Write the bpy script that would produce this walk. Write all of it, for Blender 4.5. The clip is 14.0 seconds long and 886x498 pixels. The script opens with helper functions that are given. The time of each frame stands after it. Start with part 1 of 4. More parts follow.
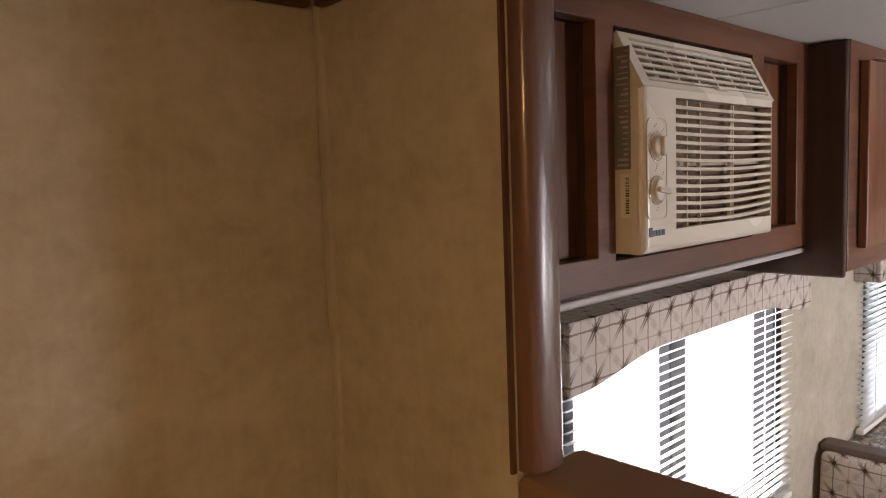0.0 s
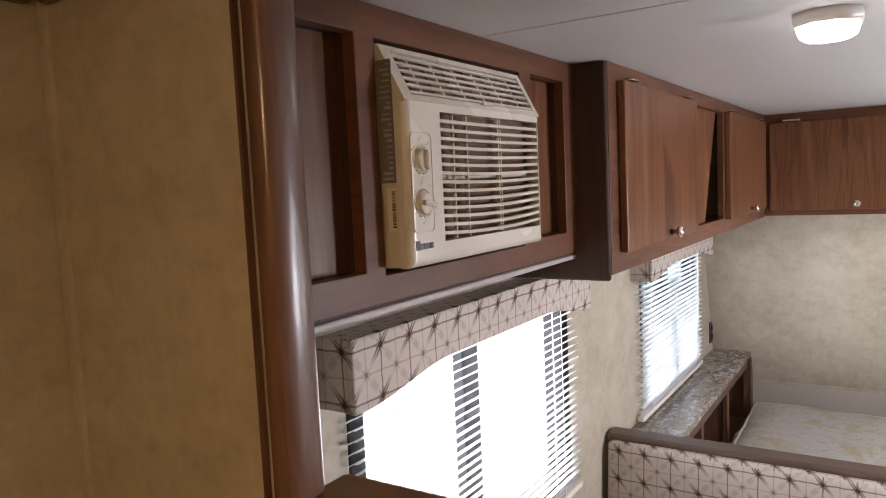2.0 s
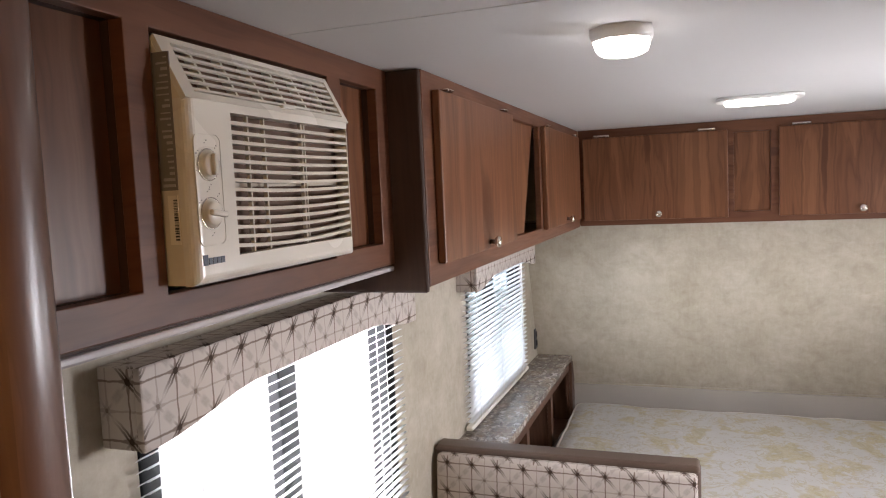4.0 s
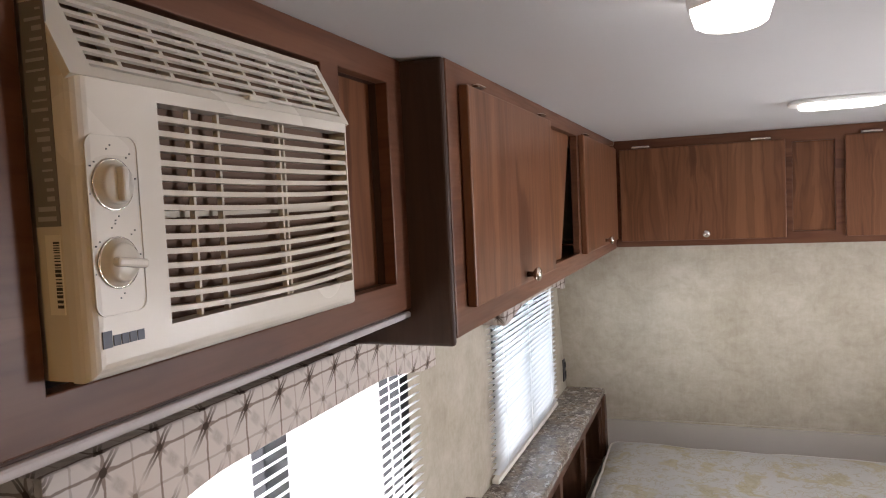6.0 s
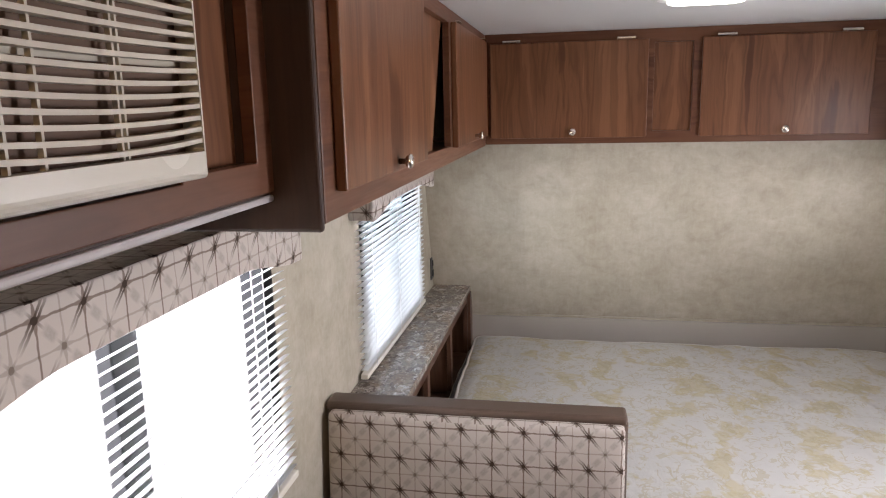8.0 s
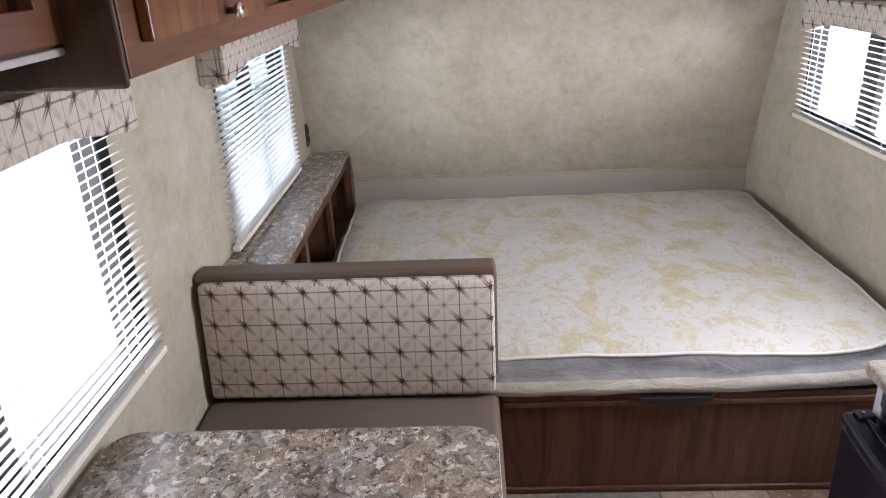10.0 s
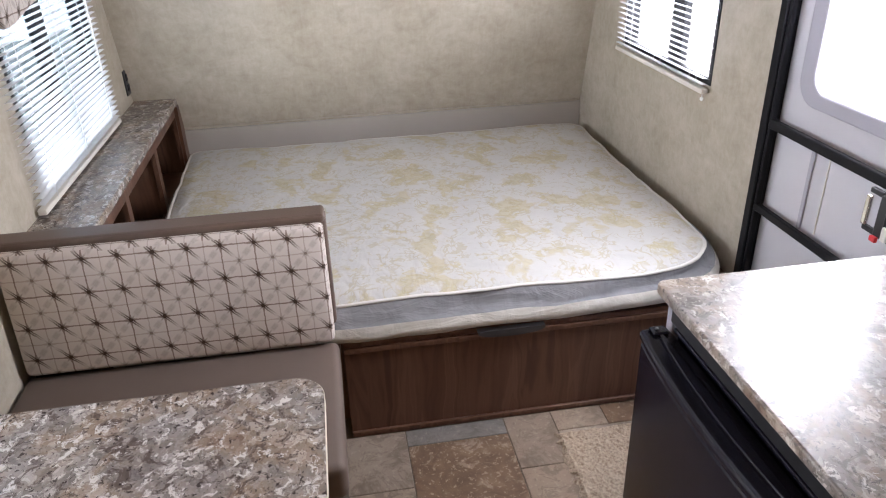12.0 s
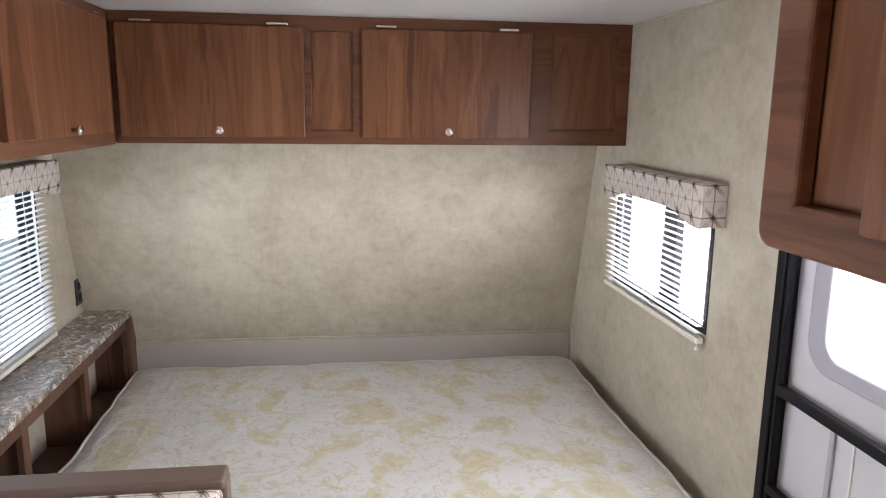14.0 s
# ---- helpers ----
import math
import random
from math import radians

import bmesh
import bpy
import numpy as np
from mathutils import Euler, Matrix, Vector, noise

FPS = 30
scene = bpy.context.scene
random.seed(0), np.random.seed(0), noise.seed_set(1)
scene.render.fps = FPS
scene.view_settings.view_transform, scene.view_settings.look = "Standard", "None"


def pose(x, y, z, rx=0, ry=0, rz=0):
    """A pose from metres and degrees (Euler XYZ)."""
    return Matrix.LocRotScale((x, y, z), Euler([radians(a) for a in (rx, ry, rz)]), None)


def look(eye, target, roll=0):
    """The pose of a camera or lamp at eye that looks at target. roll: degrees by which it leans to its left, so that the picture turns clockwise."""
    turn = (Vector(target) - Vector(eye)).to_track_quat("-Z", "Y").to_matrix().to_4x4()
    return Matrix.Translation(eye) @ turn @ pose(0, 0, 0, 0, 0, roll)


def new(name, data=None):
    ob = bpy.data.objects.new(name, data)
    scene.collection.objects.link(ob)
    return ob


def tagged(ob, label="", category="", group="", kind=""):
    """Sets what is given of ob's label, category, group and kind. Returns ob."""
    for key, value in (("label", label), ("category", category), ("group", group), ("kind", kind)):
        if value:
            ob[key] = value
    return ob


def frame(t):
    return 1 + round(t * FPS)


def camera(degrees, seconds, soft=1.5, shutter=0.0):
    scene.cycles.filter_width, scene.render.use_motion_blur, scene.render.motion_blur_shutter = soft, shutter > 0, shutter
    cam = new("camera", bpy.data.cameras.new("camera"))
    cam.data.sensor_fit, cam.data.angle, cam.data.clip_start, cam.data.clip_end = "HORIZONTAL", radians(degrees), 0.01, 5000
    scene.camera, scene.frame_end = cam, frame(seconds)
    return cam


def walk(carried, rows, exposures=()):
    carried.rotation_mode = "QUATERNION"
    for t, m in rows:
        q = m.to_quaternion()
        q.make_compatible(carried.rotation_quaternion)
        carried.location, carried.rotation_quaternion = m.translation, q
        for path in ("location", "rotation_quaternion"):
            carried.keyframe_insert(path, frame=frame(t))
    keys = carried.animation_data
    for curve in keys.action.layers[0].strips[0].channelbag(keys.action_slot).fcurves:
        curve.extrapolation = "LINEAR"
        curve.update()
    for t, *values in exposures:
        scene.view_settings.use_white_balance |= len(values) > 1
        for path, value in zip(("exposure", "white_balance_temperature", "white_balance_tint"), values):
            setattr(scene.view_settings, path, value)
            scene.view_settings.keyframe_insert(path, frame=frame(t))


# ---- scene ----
cam = camera(63.8, 14.0, soft=1.1)
PATH = [
    (0, (0.767, 0.274, 1.639), (2.12, 1.735, 1.45), -2.1),
    (0.5, (0.792, 0.266, 1.641), (2.228, 1.647, 1.467), -2.2),
    (1, (0.809, 0.254, 1.642), (2.315, 1.559, 1.477), -2.4),
    (1.5, (0.824, 0.242, 1.642), (2.417, 1.439, 1.47), -2.7),
    (2, (0.837, 0.238, 1.64), (2.508, 1.321, 1.462), -2.7),
    (2.5, (0.852, 0.233, 1.642), (2.59, 1.206, 1.459), -2.7),
    (3, (0.867, 0.234, 1.642), (2.671, 1.077, 1.455), -2.8),
    (3.5, (0.88, 0.236, 1.643), (2.744, 0.935, 1.451), -3.0),
    (4, (0.911, 0.223, 1.631), (2.785, 0.903, 1.469), -2.6),
    (4.2, (0.935, 0.223, 1.635), (2.776, 0.995, 1.507), -2.5),
    (6.3, (1.231, 0.382, 1.648), (3.105, 1.071, 1.522), -2.7),
    (6.5, (1.234, 0.39, 1.643), (3.122, 1.03, 1.487), -2.5),
    (7, (1.259, 0.389, 1.629), (3.173, 0.917, 1.389), -1.8),
    (7.5, (1.271, 0.39, 1.614), (3.199, 0.823, 1.301), -1.3),
    (9.8, (1.302, 0.31, 1.574), (3.163, 0.426, 0.853), -2.4),
    (10, (1.309, 0.296, 1.568), (3.158, 0.379, 0.812), -2.7),
    (10.5, (1.31, 0.277, 1.568), (3.121, 0.269, 0.72), -2.8),
    (11, (1.312, 0.255, 1.57), (3.083, 0.147, 0.647), -3.2),
    (11.5, (1.314, 0.229, 1.565), (3.074, 0.038, 0.635), -2.5),
    (12, (1.33, 0.182, 1.558), (3.089, -0.084, 0.642), -1.9),
    (12.5, (1.388, 0.103, 1.57), (3.185, -0.241, 0.761), -0.9),
    (13, (1.465, 0.009, 1.576), (3.331, -0.352, 0.951), -0.1),
    (13.5, (1.54, -0.052, 1.574), (3.457, -0.335, 1.08), -0.2),
    (14, (1.642, -0.038, 1.564), (3.587, -0.302, 1.181), 0.7),
]
EXPOSURES = [(0, 0.22, 6850, 16), (2.5, 0.39, 6450, 15), (6.5, 0.25, 6500, 14), (10, 0.28, 6250, 14), (12, 0.47, 6150, 14), (14, 0.42, 6350, 12)]
walk(cam, [(t, look(eye, target, roll)) for t, eye, target, roll in PATH], EXPOSURES)

# ---------------------------------------------------------------- light
LEFT, RIGHT, CEIL = 1.083, -1.08, 1.878
REAR = -0.9


world = bpy.data.worlds.new("world")
scene.world = world
world.use_nodes = True
wn, wl = world.node_tree.nodes, world.node_tree.links
sky = wn.new("ShaderNodeTexSky")
sky.sky_type, sky.sun_disc = "NISHITA", False
sky.sun_elevation, sky.sun_rotation = radians(48), radians(200)
wl.new(sky.outputs[0], wn["Background"].inputs[0])
wn["Background"].inputs[1].default_value = 0.15

sun_data = bpy.data.lights.new("sun", "SUN")
sun_data.energy, sun_data.angle, sun_data.color = 1.2, radians(12), (1.0, 0.96, 0.90)
sun = new("sun", sun_data)
sun.matrix_world = look((0, -3, 6), (0.4, 0, 0))


def window_light(name, centre, target, wide, high, watts, color=(0.97, 0.97, 1.0)):
    data = bpy.data.lights.new(name, "AREA")
    data.shape, data.size, data.size_y, data.energy, data.color = "RECTANGLE", wide, high, watts, color
    ob = new(name, data)
    ob.matrix_world = look(centre, target)
    return ob


window_light("window_light", (2.31, 1.150, 1.05), (2.31, 0, 1.05), 0.93, 0.62, 17)
window_light("window_light", (3.942, 1.150, 1.042), (3.942, 0, 1.042), 0.855, 0.595, 20, (0.96, 0.98, 1.0))
window_light("window_light", (3.91, -1.150, 1.132), (3.91, 0, 1.132), 0.75, 0.415, 8)
window_light("window_light", (2.86, -1.178, 1.32), (2.70, 0, 0.80), 0.42, 0.60, 31)


# ---------------------------------------------------------------- materials
class Nodes:
    """A small builder for node materials."""

    def __init__(self, name, rough=0.6, metal=0.0, spec=0.5):
        self.mat = bpy.data.materials.new(name)
        self.mat.use_nodes = True
        self.t = self.mat.node_tree
        self.b = self.t.nodes["Principled BSDF"]
        self.b.inputs["Roughness"].default_value = rough
        self.b.inputs["Metallic"].default_value = metal
        self.b.inputs["Specular IOR Level"].default_value = spec

    def add(self, kind, **values):
        n = self.t.nodes.new("ShaderNode" + kind)
        for key, value in values.items():
            n.inputs[key].default_value = value
        return n

    def link(self, a, b):
        self.t.links.new(a, b)

    def coords(self, scale=(1, 1, 1), source="UV", rot=(0, 0, 0)):
        tc = self.add("TexCoord")
        mp = self.add("Mapping", Scale=scale, Rotation=rot)
        self.link(tc.outputs[source], mp.inputs[0])
        return mp.outputs[0]

    def noise(self, vec, scale, detail=4.0, rough=0.55, distort=0.0):
        n = self.add("TexNoise", Scale=scale, Detail=detail, Roughness=rough, Distortion=distort)
        self.link(vec, n.inputs["Vector"])
        return n.outputs[0]

    def math(self, op, a, b=0.0, c=0.0):
        n = self.t.nodes.new("ShaderNodeMath")
        n.operation = op
        for k, v in enumerate((a, b, c)):
            if isinstance(v, (int, float)):
                n.inputs[k].default_value = v
            else:
                self.link(v, n.inputs[k])
        return n.outputs[0]

    def ramp(self, fac, stops):
        n = self.t.nodes.new("ShaderNodeValToRGB")
        e = n.color_ramp.elements
        e[0].position, e[0].color = stops[0][0], (*stops[0][1], 1)
        e[1].position, e[1].color = stops[-1][0], (*stops[-1][1], 1)
        for p, c in stops[1:-1]:
            e.new(p).color = (*c, 1)
        self.link(fac, n.inputs[0])
        return n.outputs[0]

    def mix(self, fac, a, b, mode="MIX"):
        n = self.t.nodes.new("ShaderNodeMix")
        n.data_type, n.blend_type = "RGBA", mode
        for k, v in ((0, fac), (6, a), (7, b)):
            if isinstance(v, (int, float)):
                n.inputs[k].default_value = v
            elif isinstance(v, tuple):
                n.inputs[k].default_value = (*v, 1)
            else:
                self.link(v, n.inputs[k])
        return n.outputs[2]

    def color(self, c):
        if isinstance(c, tuple):
            self.b.inputs["Base Color"].default_value = (*c, 1)
        else:
            self.link(c, self.b.inputs["Base Color"])
        return self

    def rough(self, r):
        self.link(r, self.b.inputs["Roughness"])
        return self

    def bump(self, height, strength=0.2, distance=0.002):
        n = self.add("Bump", Strength=strength, Distance=distance)
        self.link(height, n.inputs["Height"])
        self.link(n.outputs[0], self.b.inputs["Normal"])
        return self


def plain(name, color, rough=0.5, metal=0.0, spec=0.5, vary=0.06, grain=60.0, bump=0.05):
    m = Nodes(name, rough, metal, spec)
    v = m.coords(source="Object")
    f = m.noise(v, grain, 3)
    f2 = m.noise(v, 4.0, 2)
    c = m.mix(f2, tuple(x * (1 - vary) for x in color), tuple(min(1, x * (1 + vary)) for x in color))
    m.color(c).bump(f, bump, 0.001)
    m.rough(m.math("MULTIPLY_ADD", f2, 0.16, rough - 0.08))
    return m.mat


def wood_material(name, dark, mid, light, across=False, rough=0.38, coat=0.0):
    m = Nodes(name, rough, 0, 0.26)
    info = m.add("ObjectInfo")
    tc = m.add("TexCoord")
    shift = m.add("Combine" + "XYZ")
    m.link(m.math("MULTIPLY", info.outputs["Random"], 37.0), shift.inputs[0])
    m.link(m.math("MULTIPLY", info.outputs["Random"], 11.0), shift.inputs[1])
    plus = m.t.nodes.new("ShaderNodeVectorMath")
    m.link(tc.outputs["UV"], plus.inputs[0])
    m.link(shift.outputs[0], plus.inputs[1])
    wave = m.add("TexNoise", Scale=1.0, Detail=2.0, Roughness=0.5)
    wave_map = m.add("Mapping", Scale=(7.0, 11.0, 1) if across else (11.0, 7.0, 1))
    m.link(plus.outputs[0], wave_map.inputs[0])
    m.link(wave_map.outputs[0], wave.inputs["Vector"])
    bend = m.t.nodes.new("ShaderNodeVectorMath")
    bend.operation = "MULTIPLY_ADD"
    m.link(wave.outputs["Color"], bend.inputs[0])
    bend.inputs[1].default_value = (0.0, 0.030, 0.0) if across else (0.030, 0.0, 0.0)
    m.link(plus.outputs[0], bend.inputs[2])
    mp = m.add("Mapping", Scale=(0.7, 8.5, 1) if across else (8.5, 0.7, 1))
    m.link(bend.outputs[0], mp.inputs[0])
    broad = m.noise(mp.outputs[0], 1.1, 3, 0.5, 0.9)
    fine_map = m.add("Mapping", Scale=(6.0, 190.0, 1) if across else (190.0, 6.0, 1))
    m.link(plus.outputs[0], fine_map.inputs[0])
    fine = m.noise(fine_map.outputs[0], 1.0, 4, 0.6)
    rings = m.math("MULTIPLY_ADD", m.math("SINE", m.math("MULTIPLY", broad, 34.0)), 0.5, 0.5)
    band = m.math("MULTIPLY_ADD", rings, 0.25, m.math("MULTIPLY", broad, 0.80))
    c = m.ramp(band, [(0.18, dark), (0.45, mid), (0.8, light)])
    vein = m.math("POWER", m.math("MULTIPLY_ADD", m.math("SINE", m.math("MULTIPLY", broad, 92.0)), 0.5, 0.5), 5.0)
    c = m.mix(m.math("MULTIPLY", vein, 0.22), c, dark)
    c = m.mix(m.math("MULTIPLY", fine, 0.42), c, dark)
    m.color(c).bump(fine, 0.12, 0.0006)
    m.rough(m.math("MULTIPLY_ADD", fine, 0.2, rough - 0.08))
    m.b.inputs["Coat Weight"].default_value = coat
    m.b.inputs["Coat Roughness"].default_value = 0.22
    return m.mat


def wallpaper_material():
    m = Nodes("wallpaper", 0.6, 0, 0.38)
    v = m.coords(source="UV")
    patch = m.noise(v, 2.6, 5, 0.62, 0.5)
    cloud = m.noise(m.coords((0.8, 1.0, 1)), 7.0, 7, 0.68, 0.6)
    mottle = m.noise(v, 24.0, 6, 0.68, 0.5)
    brush = m.noise(m.coords((18, 44, 1)), 1.0, 5, 0.65, 0.4)
    upright = m.noise(m.coords((75, 14, 1)), 1.0, 4, 0.6, 0.3)
    weave = m.noise(m.coords((420, 420, 1)), 1.0, 2)
    stops = ((0.335, 0.293, 0.220), (0.420, 0.375, 0.299), (0.490, 0.446, 0.368))
    c = m.ramp(patch, [(0.32, stops[0]), (0.52, stops[1]), (0.70, stops[2])])
    c2 = m.ramp(cloud, [(0.33, (0.275, 0.232, 0.164)), (0.50, stops[1]), (0.68, (0.545, 0.502, 0.425))])
    c3 = m.ramp(mottle, [(0.34, (0.260, 0.216, 0.150)), (0.50, stops[1]), (0.68, (0.560, 0.520, 0.445))])
    c = m.mix(0.22, m.mix(0.44, c, c2), c3)
    c = m.mix(m.math("MULTIPLY", m.math("MAXIMUM", m.math("MULTIPLY_ADD", brush, 2.4, -1.05), 0.0), 0.20), c, (0.262, 0.222, 0.155))
    c = m.mix(m.math("MULTIPLY", m.math("MAXIMUM", m.math("MULTIPLY_ADD", upright, 2.4, -1.1), 0.0), 0.26), c, (0.55, 0.515, 0.44))
    m.color(c).bump(m.math("ADD", weave, m.math("MULTIPLY", brush, 0.8)), 0.10, 0.001)
    m.rough(m.math("MULTIPLY_ADD", cloud, 0.2, 0.48))
    return m.mat


def star_fabric():
    """Woven upholstery: a lattice of thin crossing lines with a star at each crossing."""
    m = Nodes("star_fabric", 0.85, 0, 0.2)
    tc = m.add("TexCoord")
    mp = m.add("Mapping", Location=(0.093, -0.055, 0), Scale=(1 / 0.086, 1 / 0.091, 1))
    m.link(tc.outputs["UV"], mp.inputs[0])
    wob = m.noise(m.coords((1, 1, 1)), 45.0, 2)
    sep = m.add("Separate" + "XYZ")
    m.link(mp.outputs[0], sep.inputs[0])
    u = m.math("ADD", sep.outputs[0], m.math("MULTIPLY_ADD", wob, 0.06, -0.03))
    v = m.math("ADD", sep.outputs[1], m.math("MULTIPLY_ADD", wob, -0.06, 0.03))

    def near(x, k=1.0):
        d = m.math("ABSOLUTE", m.math("SUBTRACT", m.math("FRACT", m.math("ADD", x, 0.5)), 0.5))
        return m.math("MULTIPLY", d, k)

    def line(d, width):
        n = m.math("SUBTRACT", 1.0, m.math("DIVIDE", d, width))
        return m.math("MINIMUM", m.math("MULTIPLY", m.math("MAXIMUM", n, 0.0), 2.2), 1.0)

    def radius(a, b):
        return m.math("SQRT", m.math("ADD", m.math("MULTIPLY", a, a), m.math("MULTIPLY", b, b)))

    fu, fv = near(u), near(v)
    hu, hv = near(m.math("ADD", u, 0.5)), near(m.math("ADD", v, 0.5))
    rad, rad2 = radius(fu, fv), radius(hu, hv)
    d1 = near(m.math("ADD", u, v), 0.707)
    d2 = near(m.math("SUBTRACT", u, v), 0.707)
    fade = m.math("MAXIMUM", m.math("MULTIPLY_ADD", rad, -2.3, 1.25), 0.0)
    twin = m.math("MULTIPLY", line(m.math("ABSOLUTE", m.math("SUBTRACT", d2, 0.030)), 0.029), m.math("MINIMUM", fade, 1.0))
    gap = m.math("MAXIMUM", m.math("SUBTRACT", 1.0, m.math("MULTIPLY", m.math("ABSOLUTE", m.math("SUBTRACT", rad, 0.354)), 6.0)), 0.0)
    streak = m.noise(m.coords((260, 260, 1), rot=(0, 0, radians(45))), 1.0, 2)
    hatch = m.math("MULTIPLY", m.math("MULTIPLY", line(d1, 0.105), m.math("MINIMUM", m.math("MULTIPLY", gap, 1.8), 1.0)), m.math("MULTIPLY_ADD", streak, 0.9, 0.35))
    spoke = m.math("MULTIPLY", line(d1, 0.030), m.math("MAXIMUM", m.math("MULTIPLY_ADD", rad, -4.2, 1.0), 0.0))
    spoke2 = m.math("MULTIPLY", line(m.math("MINIMUM", d1, d2), 0.030), m.math("MAXIMUM", m.math("MULTIPLY_ADD", rad2, -4.6, 1.0), 0.0))
    weave = m.noise(m.coords((900, 900, 1)), 1.0, 2)
    tone = m.noise(m.coords((1, 1, 1)), 9.0, 3)
    c = m.mix(tone, (0.49, 0.435, 0.395), (0.58, 0.525, 0.48))
    c = m.mix(m.math("MULTIPLY", hatch, 0.52), c, (0.27, 0.235, 0.21))
    c = m.mix(m.math("MULTIPLY", spoke2, 0.7), c, (0.20, 0.165, 0.14))
    c = m.mix(m.math("MULTIPLY", spoke, 0.9), c, (0.085, 0.06, 0.045))
    ray = m.math("MAXIMUM", m.math("MULTIPLY_ADD", rad, -0.24, 0.078), 0.026)
    ray2 = m.math("MAXIMUM", m.math("MULTIPLY_ADD", rad2, -0.22, 0.068), 0.023)
    c = m.mix(m.math("MULTIPLY", m.math("MAXIMUM", line(hu, ray2), line(hv, ray2)), 0.5), c, (0.26, 0.215, 0.18))
    c = m.mix(m.math("MULTIPLY", m.math("MAXIMUM", line(fu, ray), line(fv, ray)), 0.76), c, (0.13, 0.082, 0.06))
    c = m.mix(m.math("MULTIPLY", twin, 0.9), c, (0.075, 0.05, 0.036))
    star2 = m.math("LESS_THAN", rad2, m.math("MULTIPLY_ADD", wob, 0.08, 0.008))
    star = m.math("LESS_THAN", rad, m.math("MULTIPLY_ADD", wob, 0.10, 0.012))
    c = m.mix(m.math("MULTIPLY", star2, 0.75), c, (0.17, 0.13, 0.105))
    c = m.mix(m.math("MULTIPLY", star, 0.95), c, (0.05, 0.032, 0.023))
    m.color(c).bump(weave, 0.25, 0.0008)
    return m.mat


def granite_material(name, low):
    m = Nodes(name, 0.22, 0, 0.5)
    v = m.coords((1, 1, 1), source="Object")
    big = m.noise(v, 7.0, 5, 0.6, 0.6)
    mid = m.noise(v, 30.0, 5, 0.7, 0.5)
    fleck = m.noise(v, 95.0, 3, 0.6, 0.8)
    warp = m.t.nodes.new("ShaderNodeVectorMath")
    warp.operation = "MULTIPLY_ADD"
    nz = m.add("TexNoise", Scale=42.0, Detail=3.0)
    m.link(v, nz.inputs["Vector"])
    m.link(nz.outputs["Color"], warp.inputs[0])
    warp.inputs[1].default_value = (0.05, 0.035, 0.05)
    m.link(v, warp.inputs[2])
    cell = m.add("TexVoronoi", Scale=44.0)
    m.link(warp.outputs[0], cell.inputs["Vector"])
    sep = m.add("SeparateColor")
    m.link(cell.outputs["Color"], sep.inputs[0])
    cell2 = m.add("TexVoronoi", Scale=120.0)
    m.link(warp.outputs[0], cell2.inputs["Vector"])
    sep2 = m.add("SeparateColor")
    m.link(cell2.outputs["Color"], sep2.inputs[0])
    stops = [(0.0, (0.035, 0.027, 0.025)), (0.16, (0.085, 0.07, 0.062)), (0.38, (0.17, 0.145, 0.13)), (0.62, (0.245, 0.205, 0.175)),
             (0.82, (0.30, 0.28, 0.265)), (0.94, (0.56, 0.52, 0.47)), (1.0, (0.66, 0.62, 0.57))]
    c = m.mix(0.4, m.ramp(sep.outputs[0], stops), m.ramp(sep2.outputs[1], stops))
    tan = m.ramp(big, [(0.36, (0.235, 0.215, 0.215)), (0.48, (0.28, 0.245, 0.215)), (0.58, (0.30, 0.215, 0.145)), (0.72, (0.23, 0.135, 0.085))])
    c = m.mix(0.5, c, tan)
    soot = m.noise(v, 24.0, 6, 0.72, 0.9)
    pale = m.noise(warp.outputs[0], 29.0, 6, 0.72, 0.5)
    edge = lambda f, lo, gain: m.math("MINIMUM", m.math("MAXIMUM", m.math("MULTIPLY", m.math("SUBTRACT", f, lo), gain), 0.0), 1.0)
    c = m.mix(m.math("MULTIPLY", edge(soot, 0.535, 16.0), 0.8), c, (0.075, 0.055, 0.046))
    c = m.mix(m.math("MULTIPLY", edge(pale, 0.555, 22.0), 0.78), c, (0.66, 0.62, 0.58))
    c = m.mix(m.math("MULTIPLY", edge(mid, 0.60, 20.0), 0.6), c, (0.60, 0.55, 0.49))
    c = m.mix(m.math("MULTIPLY", edge(fleck, 0.605, 30.0), 0.85), c, (0.030, 0.022, 0.02))
    m.color(c).bump(fleck, 0.012, 0.0004)
    m.rough(m.math("MULTIPLY_ADD", mid, 0.08, low))
    return m.mat


